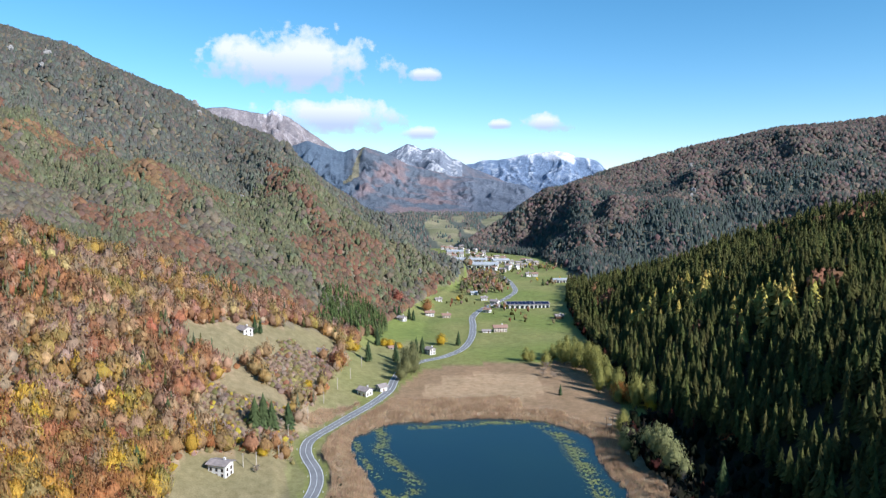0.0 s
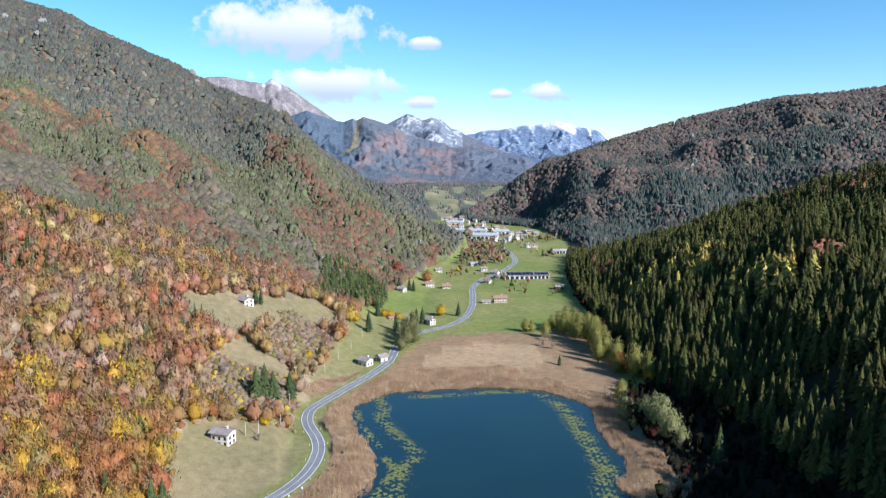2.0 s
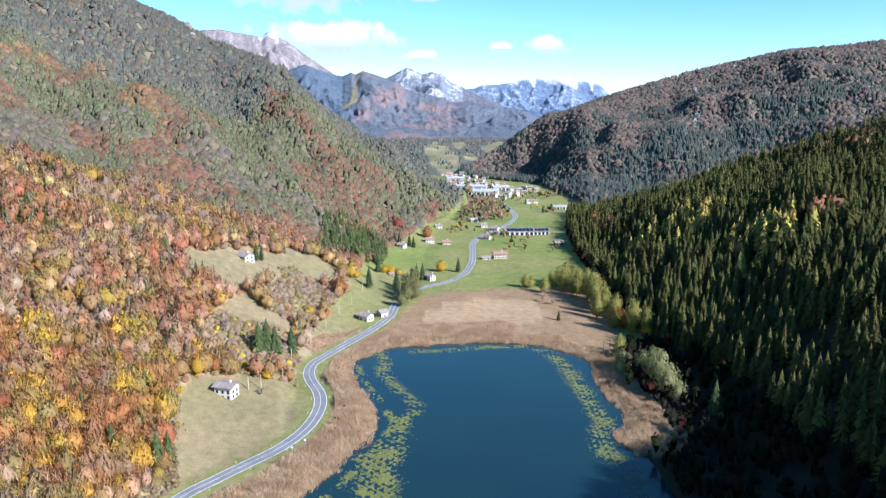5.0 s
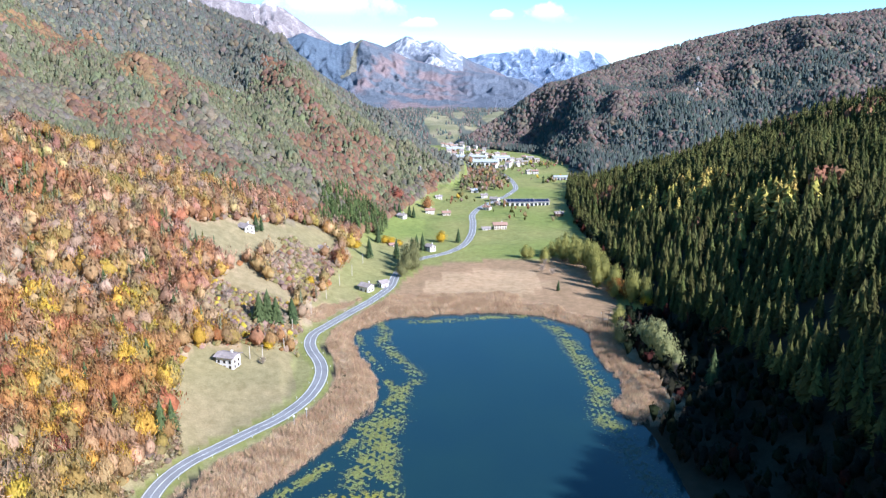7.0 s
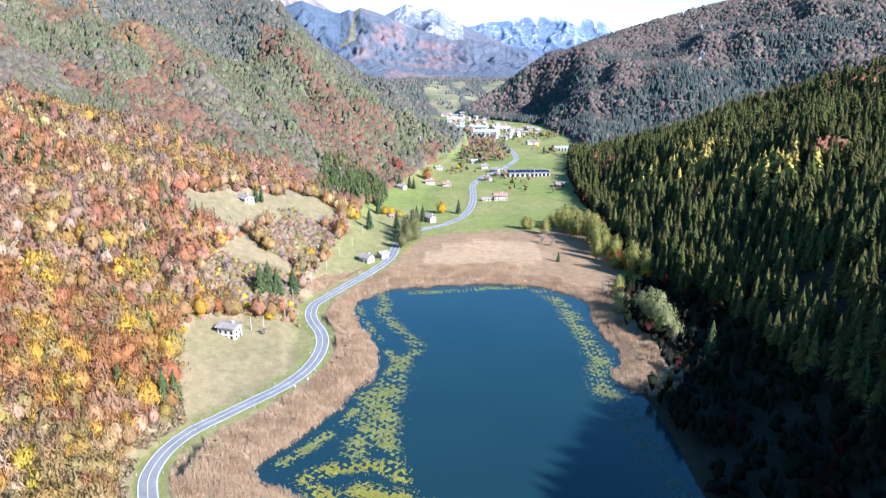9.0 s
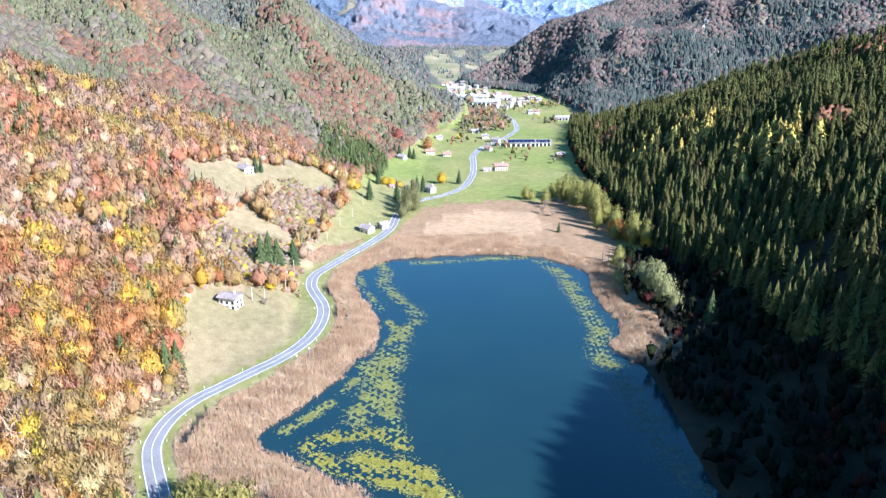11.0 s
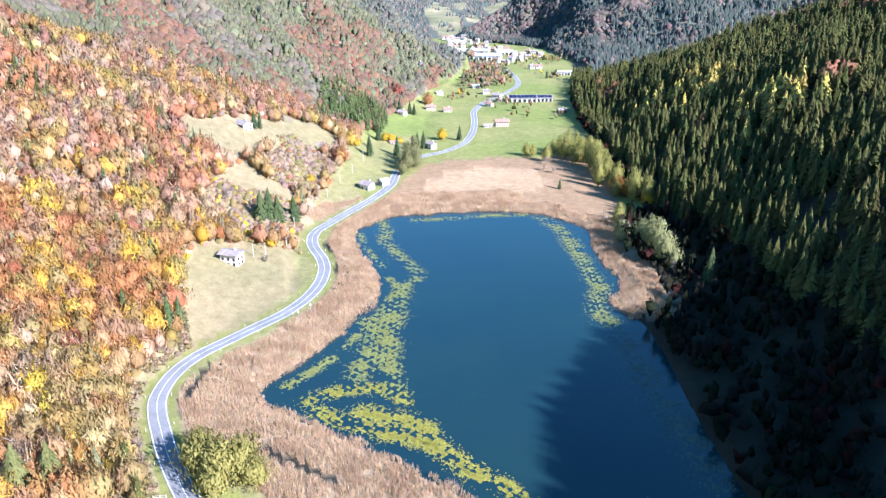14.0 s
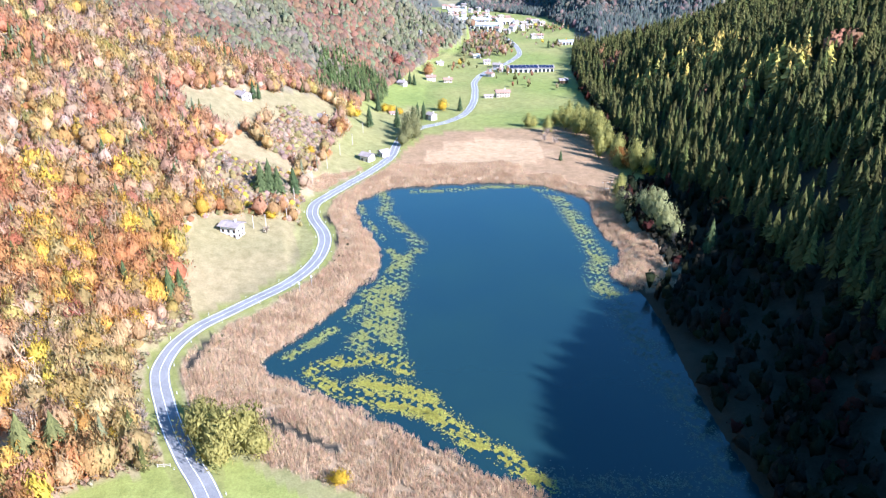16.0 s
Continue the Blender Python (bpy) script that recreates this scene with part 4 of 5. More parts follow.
def reeds():
    rng = np.random.RandomState(61)
    x, y = rng.uniform(-95, 100, 190000), rng.uniform(100, 420, 190000)
    d, e = lake_distance(x, y), road_distance(x, y)
    ok = (d > -1.5 + 1.5 * waves(x, y, 14, 62)) & (d < reed_width(x, y)) & (e > 6.5) & ~((x < -57) & (y > 300) & (y < 352)) & (waves(x, y, 9, 63) > -0.75) & (ditch_distance(x, y) > 1.3)
    x, y, d = x[ok], y[ok], d[ok]
    z = height(x, y)
    n = waves(x, y, 30, 64)
    temps = []
    for s in range(6):
        g = np.random.RandomState(100 + s)
        vs = []
        for _ in range(6):
            a, o = g.uniform(0, 6.283), g.uniform(-0.6, 0.6, 2)
            w = np.array((np.cos(a), np.sin(a))) * g.uniform(0.03, 0.075)
            lean, h = g.uniform(-0.22, 0.22, 2), g.uniform(0.6, 1.1)
            vs += [(*(o - w), 0), (*(o + w), 0), (*(o + lean), h)]
        v = np.array(vs)
        temps.append((v, np.arange(len(v)).reshape(-1, 3)))
    tone = [(0.52, 0.385, 0.255), (0.47, 0.34, 0.22), (0.42, 0.295, 0.19)]
    places = [(x[i], y[i], max(z[i], 0) - 0.05, rng.uniform(0, 6.283), 1.0, rng.uniform(1.4, 2.1) + 0.3 * n[i], vary(rng, tone[min(2, int(abs(n[i]) * 4))], 0.1)) for i in range(len(x))]
    scatter("reed_bed", temps, places, MAT_REED, "dry pale brown reeds along the lake shore", "reeds")


def lily_pads():
    rng = np.random.RandomState(71)
    # The dull tone dims the pads for the hill's shade and greys submerged ones.
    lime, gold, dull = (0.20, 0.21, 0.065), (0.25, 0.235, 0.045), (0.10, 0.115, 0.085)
    bands = [([(-35, 360), (-30, 344), (-30, 328), (-25, 317), (-20, 304), (-14, 293), (-11, 283), (-16, 275), (-17, 264), (-18, 254)], 3.2, 3000, lime),
             ([(-19, 251), (-21, 239), (-24, 228), (-25, 217), (-27, 208), (-28, 202)], 4.6, 4200, lime), ([(-30, 241), (-20, 228), (-19, 215), (-18, 204), (-16, 194)], 3.4, 2600, lime)]
    bands += [([(-43, 338), (-39, 322), (-34, 308), (-28, 293)], 1.8, 500, lime), ([(-24, 281), (-20, 272), (-22, 261), (-26, 246), (-31, 232), (-36, 220)], 1.8, 1400, lime),
              ([(-39, 213), (-43, 206), (-48, 199), (-52, 194)], 2.0, 900, lime), ([(-43, 187), (-38, 190), (-32, 193), (-23, 194), (-16, 192), (-12, 187)], 2.8, 2600, gold)]
    bands += [([(-39, 181), (-32, 177), (-24, 174), (-16, 170), (-7, 167), (1, 161), (7, 154), (10, 151)], 3.0, 4600, gold), ([(-25, 181), (-15, 178), (-7, 174), (-3, 167)], 3.4, 2400, gold),
              ([(15, 149), (18, 145), (22, 140), (25, 136)], 2.4, 1700, gold), ([(-17, 358), (1, 360), (23, 365), (45, 367)], 2.6, 1900, lime)]
    bands += [([(52, 362), (59, 346), (62, 328), (63, 310), (64, 296), (65, 282), (66, 270), (61, 257), (61, 246), (64, 238)], 4.2, 4600, lime),
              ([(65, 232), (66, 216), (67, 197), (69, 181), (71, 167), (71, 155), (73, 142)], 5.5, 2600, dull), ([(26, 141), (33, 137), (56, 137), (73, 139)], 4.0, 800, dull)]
    out = []
    for pts, width, n, c in bands:
        line = smooth_line(pts, 1.0)
        i = rng.randint(0, len(line), int(n * 3.2))
        o = rng.normal(size=(int(n * 3.2), 2)) * width * 0.55
        x, y = line[i, 0] + o[:, 0], line[i, 1] + o[:, 1]
        ok = (lake_distance(x, y) < -0.6) & (waves(x, y, 3.2, 72) + 0.6 * waves(x, y, 11, 74) + 0.5 * waves(x, y, 26, 73) > -0.12)
        out += [(a, b, 0.015 + 0.004 * (k % 7), rng.uniform(0, 6.283), rng.uniform(0.12, 0.32), 1.0, vary(rng, c, 0.25)) for k, (a, b) in enumerate(zip(x[ok], y[ok]))]
    temps = []
    for s in range(3):
        g = np.random.RandomState(s)
        a = np.arange(6) * 1.047 + g.uniform(-0.2, 0.2, 6)
        rad = g.uniform(0.8, 1.15, 6)
        v = np.c_[np.cos(a) * rad, np.sin(a) * rad, np.zeros(6)]
        temps.append((v, np.array([[0, 1, 3, 4]])))
    scatter("lily_pads", temps, out, MAT_PAD, "yellowing lily pads floating in drifts on the lake", "water lilies")


reeds()
lily_pads()


# ---- far mountains ----
def ridged(x, y, size, seed):
    """Noise with sharp crests, 0 to 1."""
    return 1 - np.clip(np.abs(waves(x, y, size, seed)) * 1.6, 0, 1)


def mountain_material(name, depth):
    m, nt, s = material(name, 0.95)
    a = nt.nodes.new("ShaderNodeAttribute")
    a.attribute_name = "cover"
    mid, fine = noise_node(nt, 0.03, 6.0, 0.7), noise_node(nt, 0.12, 6.0, 0.75)
    c = mix_node(nt, "MULTIPLY", 1.0, a.outputs["Color"], ramp_node(nt, mid.outputs[0], [(0.32, (0.8, 0.8, 0.84)), (0.68, (1.2, 1.18, 1.15))]).outputs[0])
    c = mix_node(nt, "MULTIPLY", 1.0, c, ramp_node(nt, fine.outputs[0], [(0.32, (0.78, 0.79, 0.82)), (0.68, (1.22, 1.2, 1.18))]).outputs[0])
    nt.links.new(c, s.inputs["Base Color"])
    relief(nt, s, fine.outputs[0], 0.8, depth)
    return m


def mountain(name, tops, rng0, back, label, seed, rough, paint, steep=1.0):
    """A ridge by bearing and rise over the eye at range rng0, with spurs and gullies that run down towards the valley;
    paint gives the colour of the cover, haze tint included, from bearing, height share and the lie of the spurs."""
    us = np.arange(tops[0][0], tops[-1][0] + 0.01, 0.08)
    ts = np.linspace(0, 1, 84)
    U, T = np.meshgrid(np.radians(us), ts)
    R = rng0 - back * (1 - T)
    x, y = R * np.sin(U), R * np.cos(U)
    side, down = U * rng0, (1 - T) * back
    crest = EYE + rng0 * np.interp(us, [t[0] for t in tops], [t[1] for t in tops]) + rough * 5 * waves(side[0], side[0], 70, seed + 4)
    base = 22.0
    lift = crest[None] - base
    bend = 60 * waves(side, down, 500, seed + 7)
    spur = ridged(side + bend, down * 0.3 + bend, 620, seed)
    rib = ridged(side + 0.5 * bend, down * 0.42 - 0.3 * side, 230, seed + 1)
    fine = ridged(side, down * 0.7, 90, seed + 2)
    hollow = (0.62 * (1 - spur) + 0.26 * (1 - rib) + 0.10 * (1 - fine)) * np.clip(3.4 * T * (1 - T) + 0.10, 0, 1) * np.clip((1 - T) * 9, 0, 1)
    z = base + lift * (T ** steep) * (1 - rough * hollow)
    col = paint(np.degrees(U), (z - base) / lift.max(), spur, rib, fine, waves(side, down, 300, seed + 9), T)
    n, m = len(us), len(ts)
    v = np.stack([x.ravel(), y.ravel(), z.ravel()], 1)
    k = np.stack([v[-n:, 0] * 1.03, v[-n:, 1] * 1.03, np.full(n, 0.0)], 1)
    i, j = np.meshgrid(np.arange(m), np.arange(n - 1), indexing="ij")
    f = np.stack([i * n + j, i * n + j + 1, (i + 1) * n + j + 1, (i + 1) * n + j], -1).reshape(-1, 4)
    col = np.vstack([col.reshape(-1, 3), col.reshape(-1, 3)[-n:]])
    ob = new(name, raw_mesh(name, np.vstack([v, k]), f, mountain_material(name + "_cover", 14.0), col, "cover", True))
    return tagged(ob, label, "mountain")


def blend(a, b, w):
    w = np.clip(w, 0, 1)[..., None]
    return a * (1 - w) + np.array(b) * w


# Blue-grey in the woods, crags and snow slopes here is haze painted in.
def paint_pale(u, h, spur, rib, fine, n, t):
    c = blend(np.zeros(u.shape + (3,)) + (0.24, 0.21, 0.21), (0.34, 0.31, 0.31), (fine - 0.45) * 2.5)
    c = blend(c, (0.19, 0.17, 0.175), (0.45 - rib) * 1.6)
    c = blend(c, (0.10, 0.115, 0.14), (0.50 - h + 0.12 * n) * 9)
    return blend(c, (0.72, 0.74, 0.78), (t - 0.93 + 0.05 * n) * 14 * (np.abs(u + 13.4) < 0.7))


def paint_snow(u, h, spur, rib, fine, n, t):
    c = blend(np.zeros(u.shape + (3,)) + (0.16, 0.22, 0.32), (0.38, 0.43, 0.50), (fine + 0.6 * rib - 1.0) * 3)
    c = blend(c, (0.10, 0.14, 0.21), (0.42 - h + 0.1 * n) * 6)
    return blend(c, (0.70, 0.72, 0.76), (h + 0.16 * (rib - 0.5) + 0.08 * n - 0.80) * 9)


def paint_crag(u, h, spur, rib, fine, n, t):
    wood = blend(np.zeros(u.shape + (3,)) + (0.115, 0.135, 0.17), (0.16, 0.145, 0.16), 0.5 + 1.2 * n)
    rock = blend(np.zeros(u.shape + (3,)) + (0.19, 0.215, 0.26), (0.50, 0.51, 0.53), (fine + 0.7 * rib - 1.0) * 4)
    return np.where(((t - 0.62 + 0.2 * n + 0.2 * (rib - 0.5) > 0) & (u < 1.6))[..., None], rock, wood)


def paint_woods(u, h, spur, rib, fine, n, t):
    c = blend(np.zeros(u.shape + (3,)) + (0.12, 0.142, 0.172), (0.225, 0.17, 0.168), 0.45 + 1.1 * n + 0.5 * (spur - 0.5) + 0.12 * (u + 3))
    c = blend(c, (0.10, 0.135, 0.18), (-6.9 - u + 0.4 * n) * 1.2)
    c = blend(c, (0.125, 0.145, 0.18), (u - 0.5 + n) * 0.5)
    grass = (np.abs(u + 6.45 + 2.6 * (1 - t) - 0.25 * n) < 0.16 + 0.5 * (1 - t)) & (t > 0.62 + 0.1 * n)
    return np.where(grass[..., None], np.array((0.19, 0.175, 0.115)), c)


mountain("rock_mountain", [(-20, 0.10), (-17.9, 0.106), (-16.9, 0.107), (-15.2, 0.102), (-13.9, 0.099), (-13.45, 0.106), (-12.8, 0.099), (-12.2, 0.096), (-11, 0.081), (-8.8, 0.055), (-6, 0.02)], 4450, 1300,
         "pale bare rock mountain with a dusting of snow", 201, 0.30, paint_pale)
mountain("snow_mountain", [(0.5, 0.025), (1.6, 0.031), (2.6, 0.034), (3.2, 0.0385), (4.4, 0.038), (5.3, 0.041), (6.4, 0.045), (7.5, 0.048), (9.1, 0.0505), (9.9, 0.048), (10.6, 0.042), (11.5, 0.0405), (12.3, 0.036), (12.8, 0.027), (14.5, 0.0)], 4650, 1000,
         "distant mountain tinted blue-grey for haze, with a snow-covered crest", 211, 0.28, paint_snow)
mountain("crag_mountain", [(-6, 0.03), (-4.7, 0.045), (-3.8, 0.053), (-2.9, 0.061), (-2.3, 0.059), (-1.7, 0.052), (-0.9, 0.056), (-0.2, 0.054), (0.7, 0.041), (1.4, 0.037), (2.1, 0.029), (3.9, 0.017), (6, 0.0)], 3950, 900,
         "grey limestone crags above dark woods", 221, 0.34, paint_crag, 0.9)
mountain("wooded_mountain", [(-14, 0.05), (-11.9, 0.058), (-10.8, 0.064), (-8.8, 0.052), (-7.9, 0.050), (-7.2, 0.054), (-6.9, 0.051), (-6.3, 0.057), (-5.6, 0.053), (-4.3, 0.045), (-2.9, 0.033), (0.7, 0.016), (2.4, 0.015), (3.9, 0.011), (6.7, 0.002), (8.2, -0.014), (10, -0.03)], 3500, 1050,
         "brown and dark green wooded mountain with haze in its colours", 231, 0.42, paint_woods)


# ---- clouds ----
def cloud_material():
    m = bpy.data.materials.new("cloud_glow")
    m.use_nodes = True
    nt = m.node_tree
    nt.nodes.remove(nt.nodes["Principled BSDF"])
    c = nt.nodes.new("ShaderNodeTexCoord")
    n = noise_node(nt, 0.0062, 9.0, 0.58)
    ln = nt.nodes.new("ShaderNodeVectorMath")
    ln.operation = "LENGTH"
    mp = nt.nodes.new("ShaderNodeMapping")
    mp.inputs["Location"].default_value, mp.inputs["Scale"].default_value = (-1.0, -0.75, 0.0), (2.0, 2.0, 0.0)
    nt.links.new(c.outputs["Generated"], mp.inputs[0])
    nt.links.new(mp.outputs[0], ln.inputs[0])
    oi, shift, add = nt.nodes.new("ShaderNodeObjectInfo"), nt.nodes.new("ShaderNodeVectorMath"), nt.nodes.new("ShaderNodeMath")
    shift.operation = "MULTIPLY_ADD"
    shift.inputs[1].default_value = (1, 1, 1)
    nt.links.new(c.outputs["Object"], shift.inputs[0])
    add.operation, add.inputs[1].default_value = "MULTIPLY", 3000.0
    nt.links.new(oi.outputs["Random"], add.inputs[0])
    nt.links.new(add.outputs[0], shift.inputs[2])
    nt.links.new(shift.outputs[0], n.inputs["Vector"])
    sub = nt.nodes.new("ShaderNodeMath")
    sub.operation = "MULTIPLY_ADD"
    nt.links.new(n.outputs[0], sub.inputs[0])
    sub.inputs[1].default_value = 1.75
    one = nt.nodes.new("ShaderNodeMath")
    one.operation = "SUBTRACT"
    one.inputs[0].default_value = -0.02
    nt.links.new(ln.outputs["Value"], one.inputs[1])
    nt.links.new(one.outputs[0], sub.inputs[2])
    a = ramp_node(nt, sub.outputs[0], [(0.05, (0, 0, 0)), (0.2, (0.55, 0.55, 0.55)), (0.45, (1, 1, 1))])
    em, tr, mx = nt.nodes.new("ShaderNodeEmission"), nt.nodes.new("ShaderNodeBsdfTransparent"), nt.nodes.new("ShaderNodeMixShader")
    sep = nt.nodes.new("ShaderNodeSeparateXYZ")
    nt.links.new(c.outputs["Generated"], sep.inputs[0])
    # Blue-grey below and white above: the cloud's shading is put into the glow.
    tone = ramp_node(nt, sep.outputs["Y"], [(0.2, (0.62, 0.70, 0.82)), (0.5, (0.98, 0.98, 0.98))])
    nt.links.new(tone.outputs[0], em.inputs[0])
    em.inputs[1].default_value = 0.6
    nt.links.new(a.outputs[0], mx.inputs[0])
    nt.links.new(tr.outputs[0], mx.inputs[1])
    nt.links.new(em.outputs[0], mx.inputs[2])
    nt.links.new(mx.outputs[0], nt.nodes["Material Output"].inputs[0])
    return m


MAT_CLOUD = cloud_material()


def cloud(bearing, rise, wide, high):
    """A flat glowing sheet for a far bank of vapour, at that bearing and rise over the eye."""
    R = 4820.0
    b = radians(bearing)
    me = raw_mesh("cloud", [(-wide / 2, -high / 2, 0), (wide / 2, -high / 2, 0), (wide / 2, high / 2, 0), (-wide / 2, high / 2, 0)], [[0, 1, 2, 3]], MAT_CLOUD)
    ob = new("cloud", me)
    ob.matrix_world = Matrix.Translation((R * math.sin(b), R * math.cos(b), EYE + R * rise)) @ Matrix.Rotation(-b, 4, "Z") @ Matrix.Rotation(radians(90), 4, "X")
    tagged(ob, "white fair-weather cumulus cloud in a blue sky", "cloud", "clouds")


for c in ((-11.6, 0.184, 1500, 540), (-8.6, 0.108, 1180, 340), (-1.5, 0.16, 270, 120), (8.3, 0.094, 430, 180), (4.6, 0.09, 190, 80), (-1.9, 0.08, 330, 130)):
    cloud(*c)


# ---- houses ----
def house(x, y, turn, long, deep, tall, wall=MAT_WALL, roof=MAT_TILE_GREY, windows=3, storeys=2, label="", chimney=True, z=None, pitch=0.42):
    """A gabled house with its ridge along its length; the front with the windows faces its own -y."""
    base = new("house")
    size = 0.84 if y < 470 else 0.74
    long, deep, tall = long * size, deep * size, tall * size * 1.05
    zz = min(ground_z(x + a, y + b) for a in (-4, 4) for b in (-4, 4)) if z is None else z
    base.matrix_world = pose(x, y, zz - 0.1, 0, 0, turn)
    tagged(base, label or "white rendered house with a tiled gable roof", "house")
    hx, hy, rise = long / 2, deep / 2, pitch * deep / 2 * 1.1
    bm = bmesh.new()
    prof = [(-hy, -1.5), (hy, -1.5), (hy, tall), (0, tall + rise), (-hy, tall)]
    a = [bm.verts.new((-hx, p, q)) for p, q in prof]
    b = [bm.verts.new((hx, p, q)) for p, q in prof]
    bm.faces.new(a[::-1]), bm.faces.new(b)
    for i in range(5):
        bm.faces.new((a[i], a[(i + 1) % 5], b[(i + 1) % 5], b[i]))
    bmesh.ops.recalc_face_normals(bm, faces=bm.faces)
    part("wall", bm, wall, base)
    over = 0.9
    for s in (-1, 1):
        bm = bmesh.new()
        dz = rise / hy * over
        q = [(-hx - over, 0, tall + rise + 0.12), (hx + over, 0, tall + rise + 0.12), (hx + over, s * (hy + over), tall - dz + 0.12), (-hx - over, s * (hy + over), tall - dz + 0.12)]
        lo = [bm.verts.new(p) for p in q]
        hi = [bm.verts.new((p[0], p[1], p[2] + 0.2)) for p in q]
        bm.faces.new(lo), bm.faces.new(hi)
        for i in range(4):
            bm.faces.new((lo[i], lo[(i + 1) % 4], hi[(i + 1) % 4], hi[i]))
        bmesh.ops.recalc_face_normals(bm, faces=bm.faces)
        part("roof", bm, roof, base)
    if chimney:
        st = part("chimney", box(box(bmesh.new(), hx * 0.3, 0.3, tall + rise * 0.5, hx * 0.3 + 0.7, 1.0, tall + rise + 1.0), hx * 0.3 - 0.1, 0.2, tall + rise + 1.0, hx * 0.3 + 0.8, 1.1, tall + rise + 1.15), MAT_WALL, base)
    spots = [(-hx + (i + 0.5) * long / windows, -hy, 0) for i in range(windows)] + [(-hx + (i + 0.5) * long / windows, hy, 180) for i in range(windows)]
    spots += [(s * hx, p, s * 90) for s in (-1, 1) for p in (-hy * 0.45, hy * 0.45)]
    for k in range(storeys):
        for n, (wx, wy, rz) in enumerate(spots):
            m = pose(wx, wy, 0.8 + k * 2.15, 0, 0, rz)
            if k == 0 and n == windows // 2:
                d = part("door", box(bmesh.new(), -0.5, -0.05, -1.0, 0.5, 0.02, 1.1), MAT_TIMBER, base)
                d.matrix_local = m
                continue
            fr = part("window", box(bmesh.new(), -0.55, -0.06, -0.1, 0.55, 0.02, 1.3), MAT_TIMBER, base)
            fr.matrix_local = m
            part("pane", box(bmesh.new(), -0.4, -0.09, 0.05, 0.4, -0.065, 1.15), MAT_GLASS, fr)
    return base


house(-91, 279.5, -17, 9.5, 7.0, 6.4, windows=3, pitch=0.26, label="white two-storey farmhouse with grey roof in a field")
house(-121, 423, -38, 9.5, 8, 5.2, windows=3, label="white house with grey-brown roof on the upper meadow")
house(-80, 456.5, -30, 6.5, 6, 5.0, windows=2, label="small white house at the edge of scrub")
house(-46.5, 411, -35, 8, 7, 4.2, roof=MAT_TILE_GREY, windows=2, storeys=1, label="low white roadside house with a grey roof")
house(-37.5, 420, 40, 6, 6, 3.6, windows=1, storeys=1, label="small roadside outbuilding with a pale roof", chimney=False)
house(-37, 625, -30, 8.5, 8, 5.2, windows=2, label="white house beside conifers at the wood's edge")
house(-13, 670, 10, 11, 8, 5.2, windows=3, roof=MAT_TILE_RED, label="white house with a reddish roof in meadows")
house(3, 664, 10, 10, 7, 4.0, windows=3, storeys=1, roof=MAT_TILE_RED, label="low cream house with a reddish roof", wall=MAT_WALL_WARM)
house(-9.5, 515, -50, 8, 7, 5.6, windows=2, label="white house beside the road among spruces")
house(-38, 524, 20, 8, 5, 3.0, windows=2, storeys=1, roof=MAT_TILE_RED, label="low shed with a red-brown roof", chimney=False)
house(49, 598, 8, 15, 9, 5.6, windows=5, roof=MAT_TILE_RED, wall=MAT_WALL_WARM, label="long pale farmhouse standing in green meadow")
house(37, 594, 8, 9, 5, 2.6, windows=2, storeys=1, label="low grey-roofed shed beside the farmhouse", chimney=False)
house(45, 765, 5, 9, 7, 4.6, windows=2, label="white house by the valley road")
house(-5, 758, 15, 9, 7, 4.5, windows=2, label="white house below the wooded hill")
house(55, 742, -30, 12, 8, 4.2, windows=3, storeys=1, label="low white workshop by the valley road")
house(44, 690, -30, 9, 7, 4.2, windows=2, label="white cottage beside the road", roof=MAT_TILE_RED)


# ---- single trees ----
def curved_trunk(bm, h, r):
    n = 7
    rings = []
    for k, (z, q) in enumerate(((-0.4, 1.3), (0.15, 1.0), (0.5, 0.7), (1.0, 0.12))):
        rings.append([bm.verts.new((q * r * math.cos(6.283 * i / n) + 0.02 * h * math.sin(k), q * r * math.sin(6.283 * i / n), z * h if z > 0 else z)) for i in range(n)])
    for a, b in zip(rings[:-1], rings[1:]):
        for i in range(n):
            bm.faces.new((a[i], a[(i + 1) % n], b[(i + 1) % n], b[i]))
    bm.faces.new(rings[-1])
    return bm


CROWNS = {"spruce": [cone(spruce(300 + s, 340)) for s in range(3)], "broad": [fan(310 + s, 900, 0.10, 0.2, (7, 12), 0.34, 0.7) for s in range(3)], "bare": [bare_tree(320 + s, 160) for s in range(2)]}
MADE = {}


def tree(kind, colour, x, y, tall, wide, label, seed=0):
    """A tree of trunk and crown; the first of a kind and colour is built, the rest are copies."""
    m = pose(x, y, ground_z(x, y) - 0.1, 0, 0, (x * 37 + y * 11) % 360)
    key = (kind, colour, seed, label, round(tall), round(wide))
    if key in MADE:
        return copy_thing(MADE[key], m)
    base = new(kind if kind == "spruce" else "tree")
    v, f, *n = CROWNS[kind][seed % len(CROWNS[kind])]
    crown = new("crown", raw_mesh("crown", v * (wide, wide, tall), f, MAT_NEEDLE if kind == "spruce" else MAT_LEAF, np.tile(colour, (len(v), 1)), normals=n[0] if n else None))
    crown.parent = base
    part("trunk", curved_trunk(bmesh.new(), tall * 0.7, 0.018 * tall + 0.05), MAT_BARK, base)
    base.matrix_world = m
    tagged(base, label, "tree", "valley trees")
    MADE[key] = base
    return base


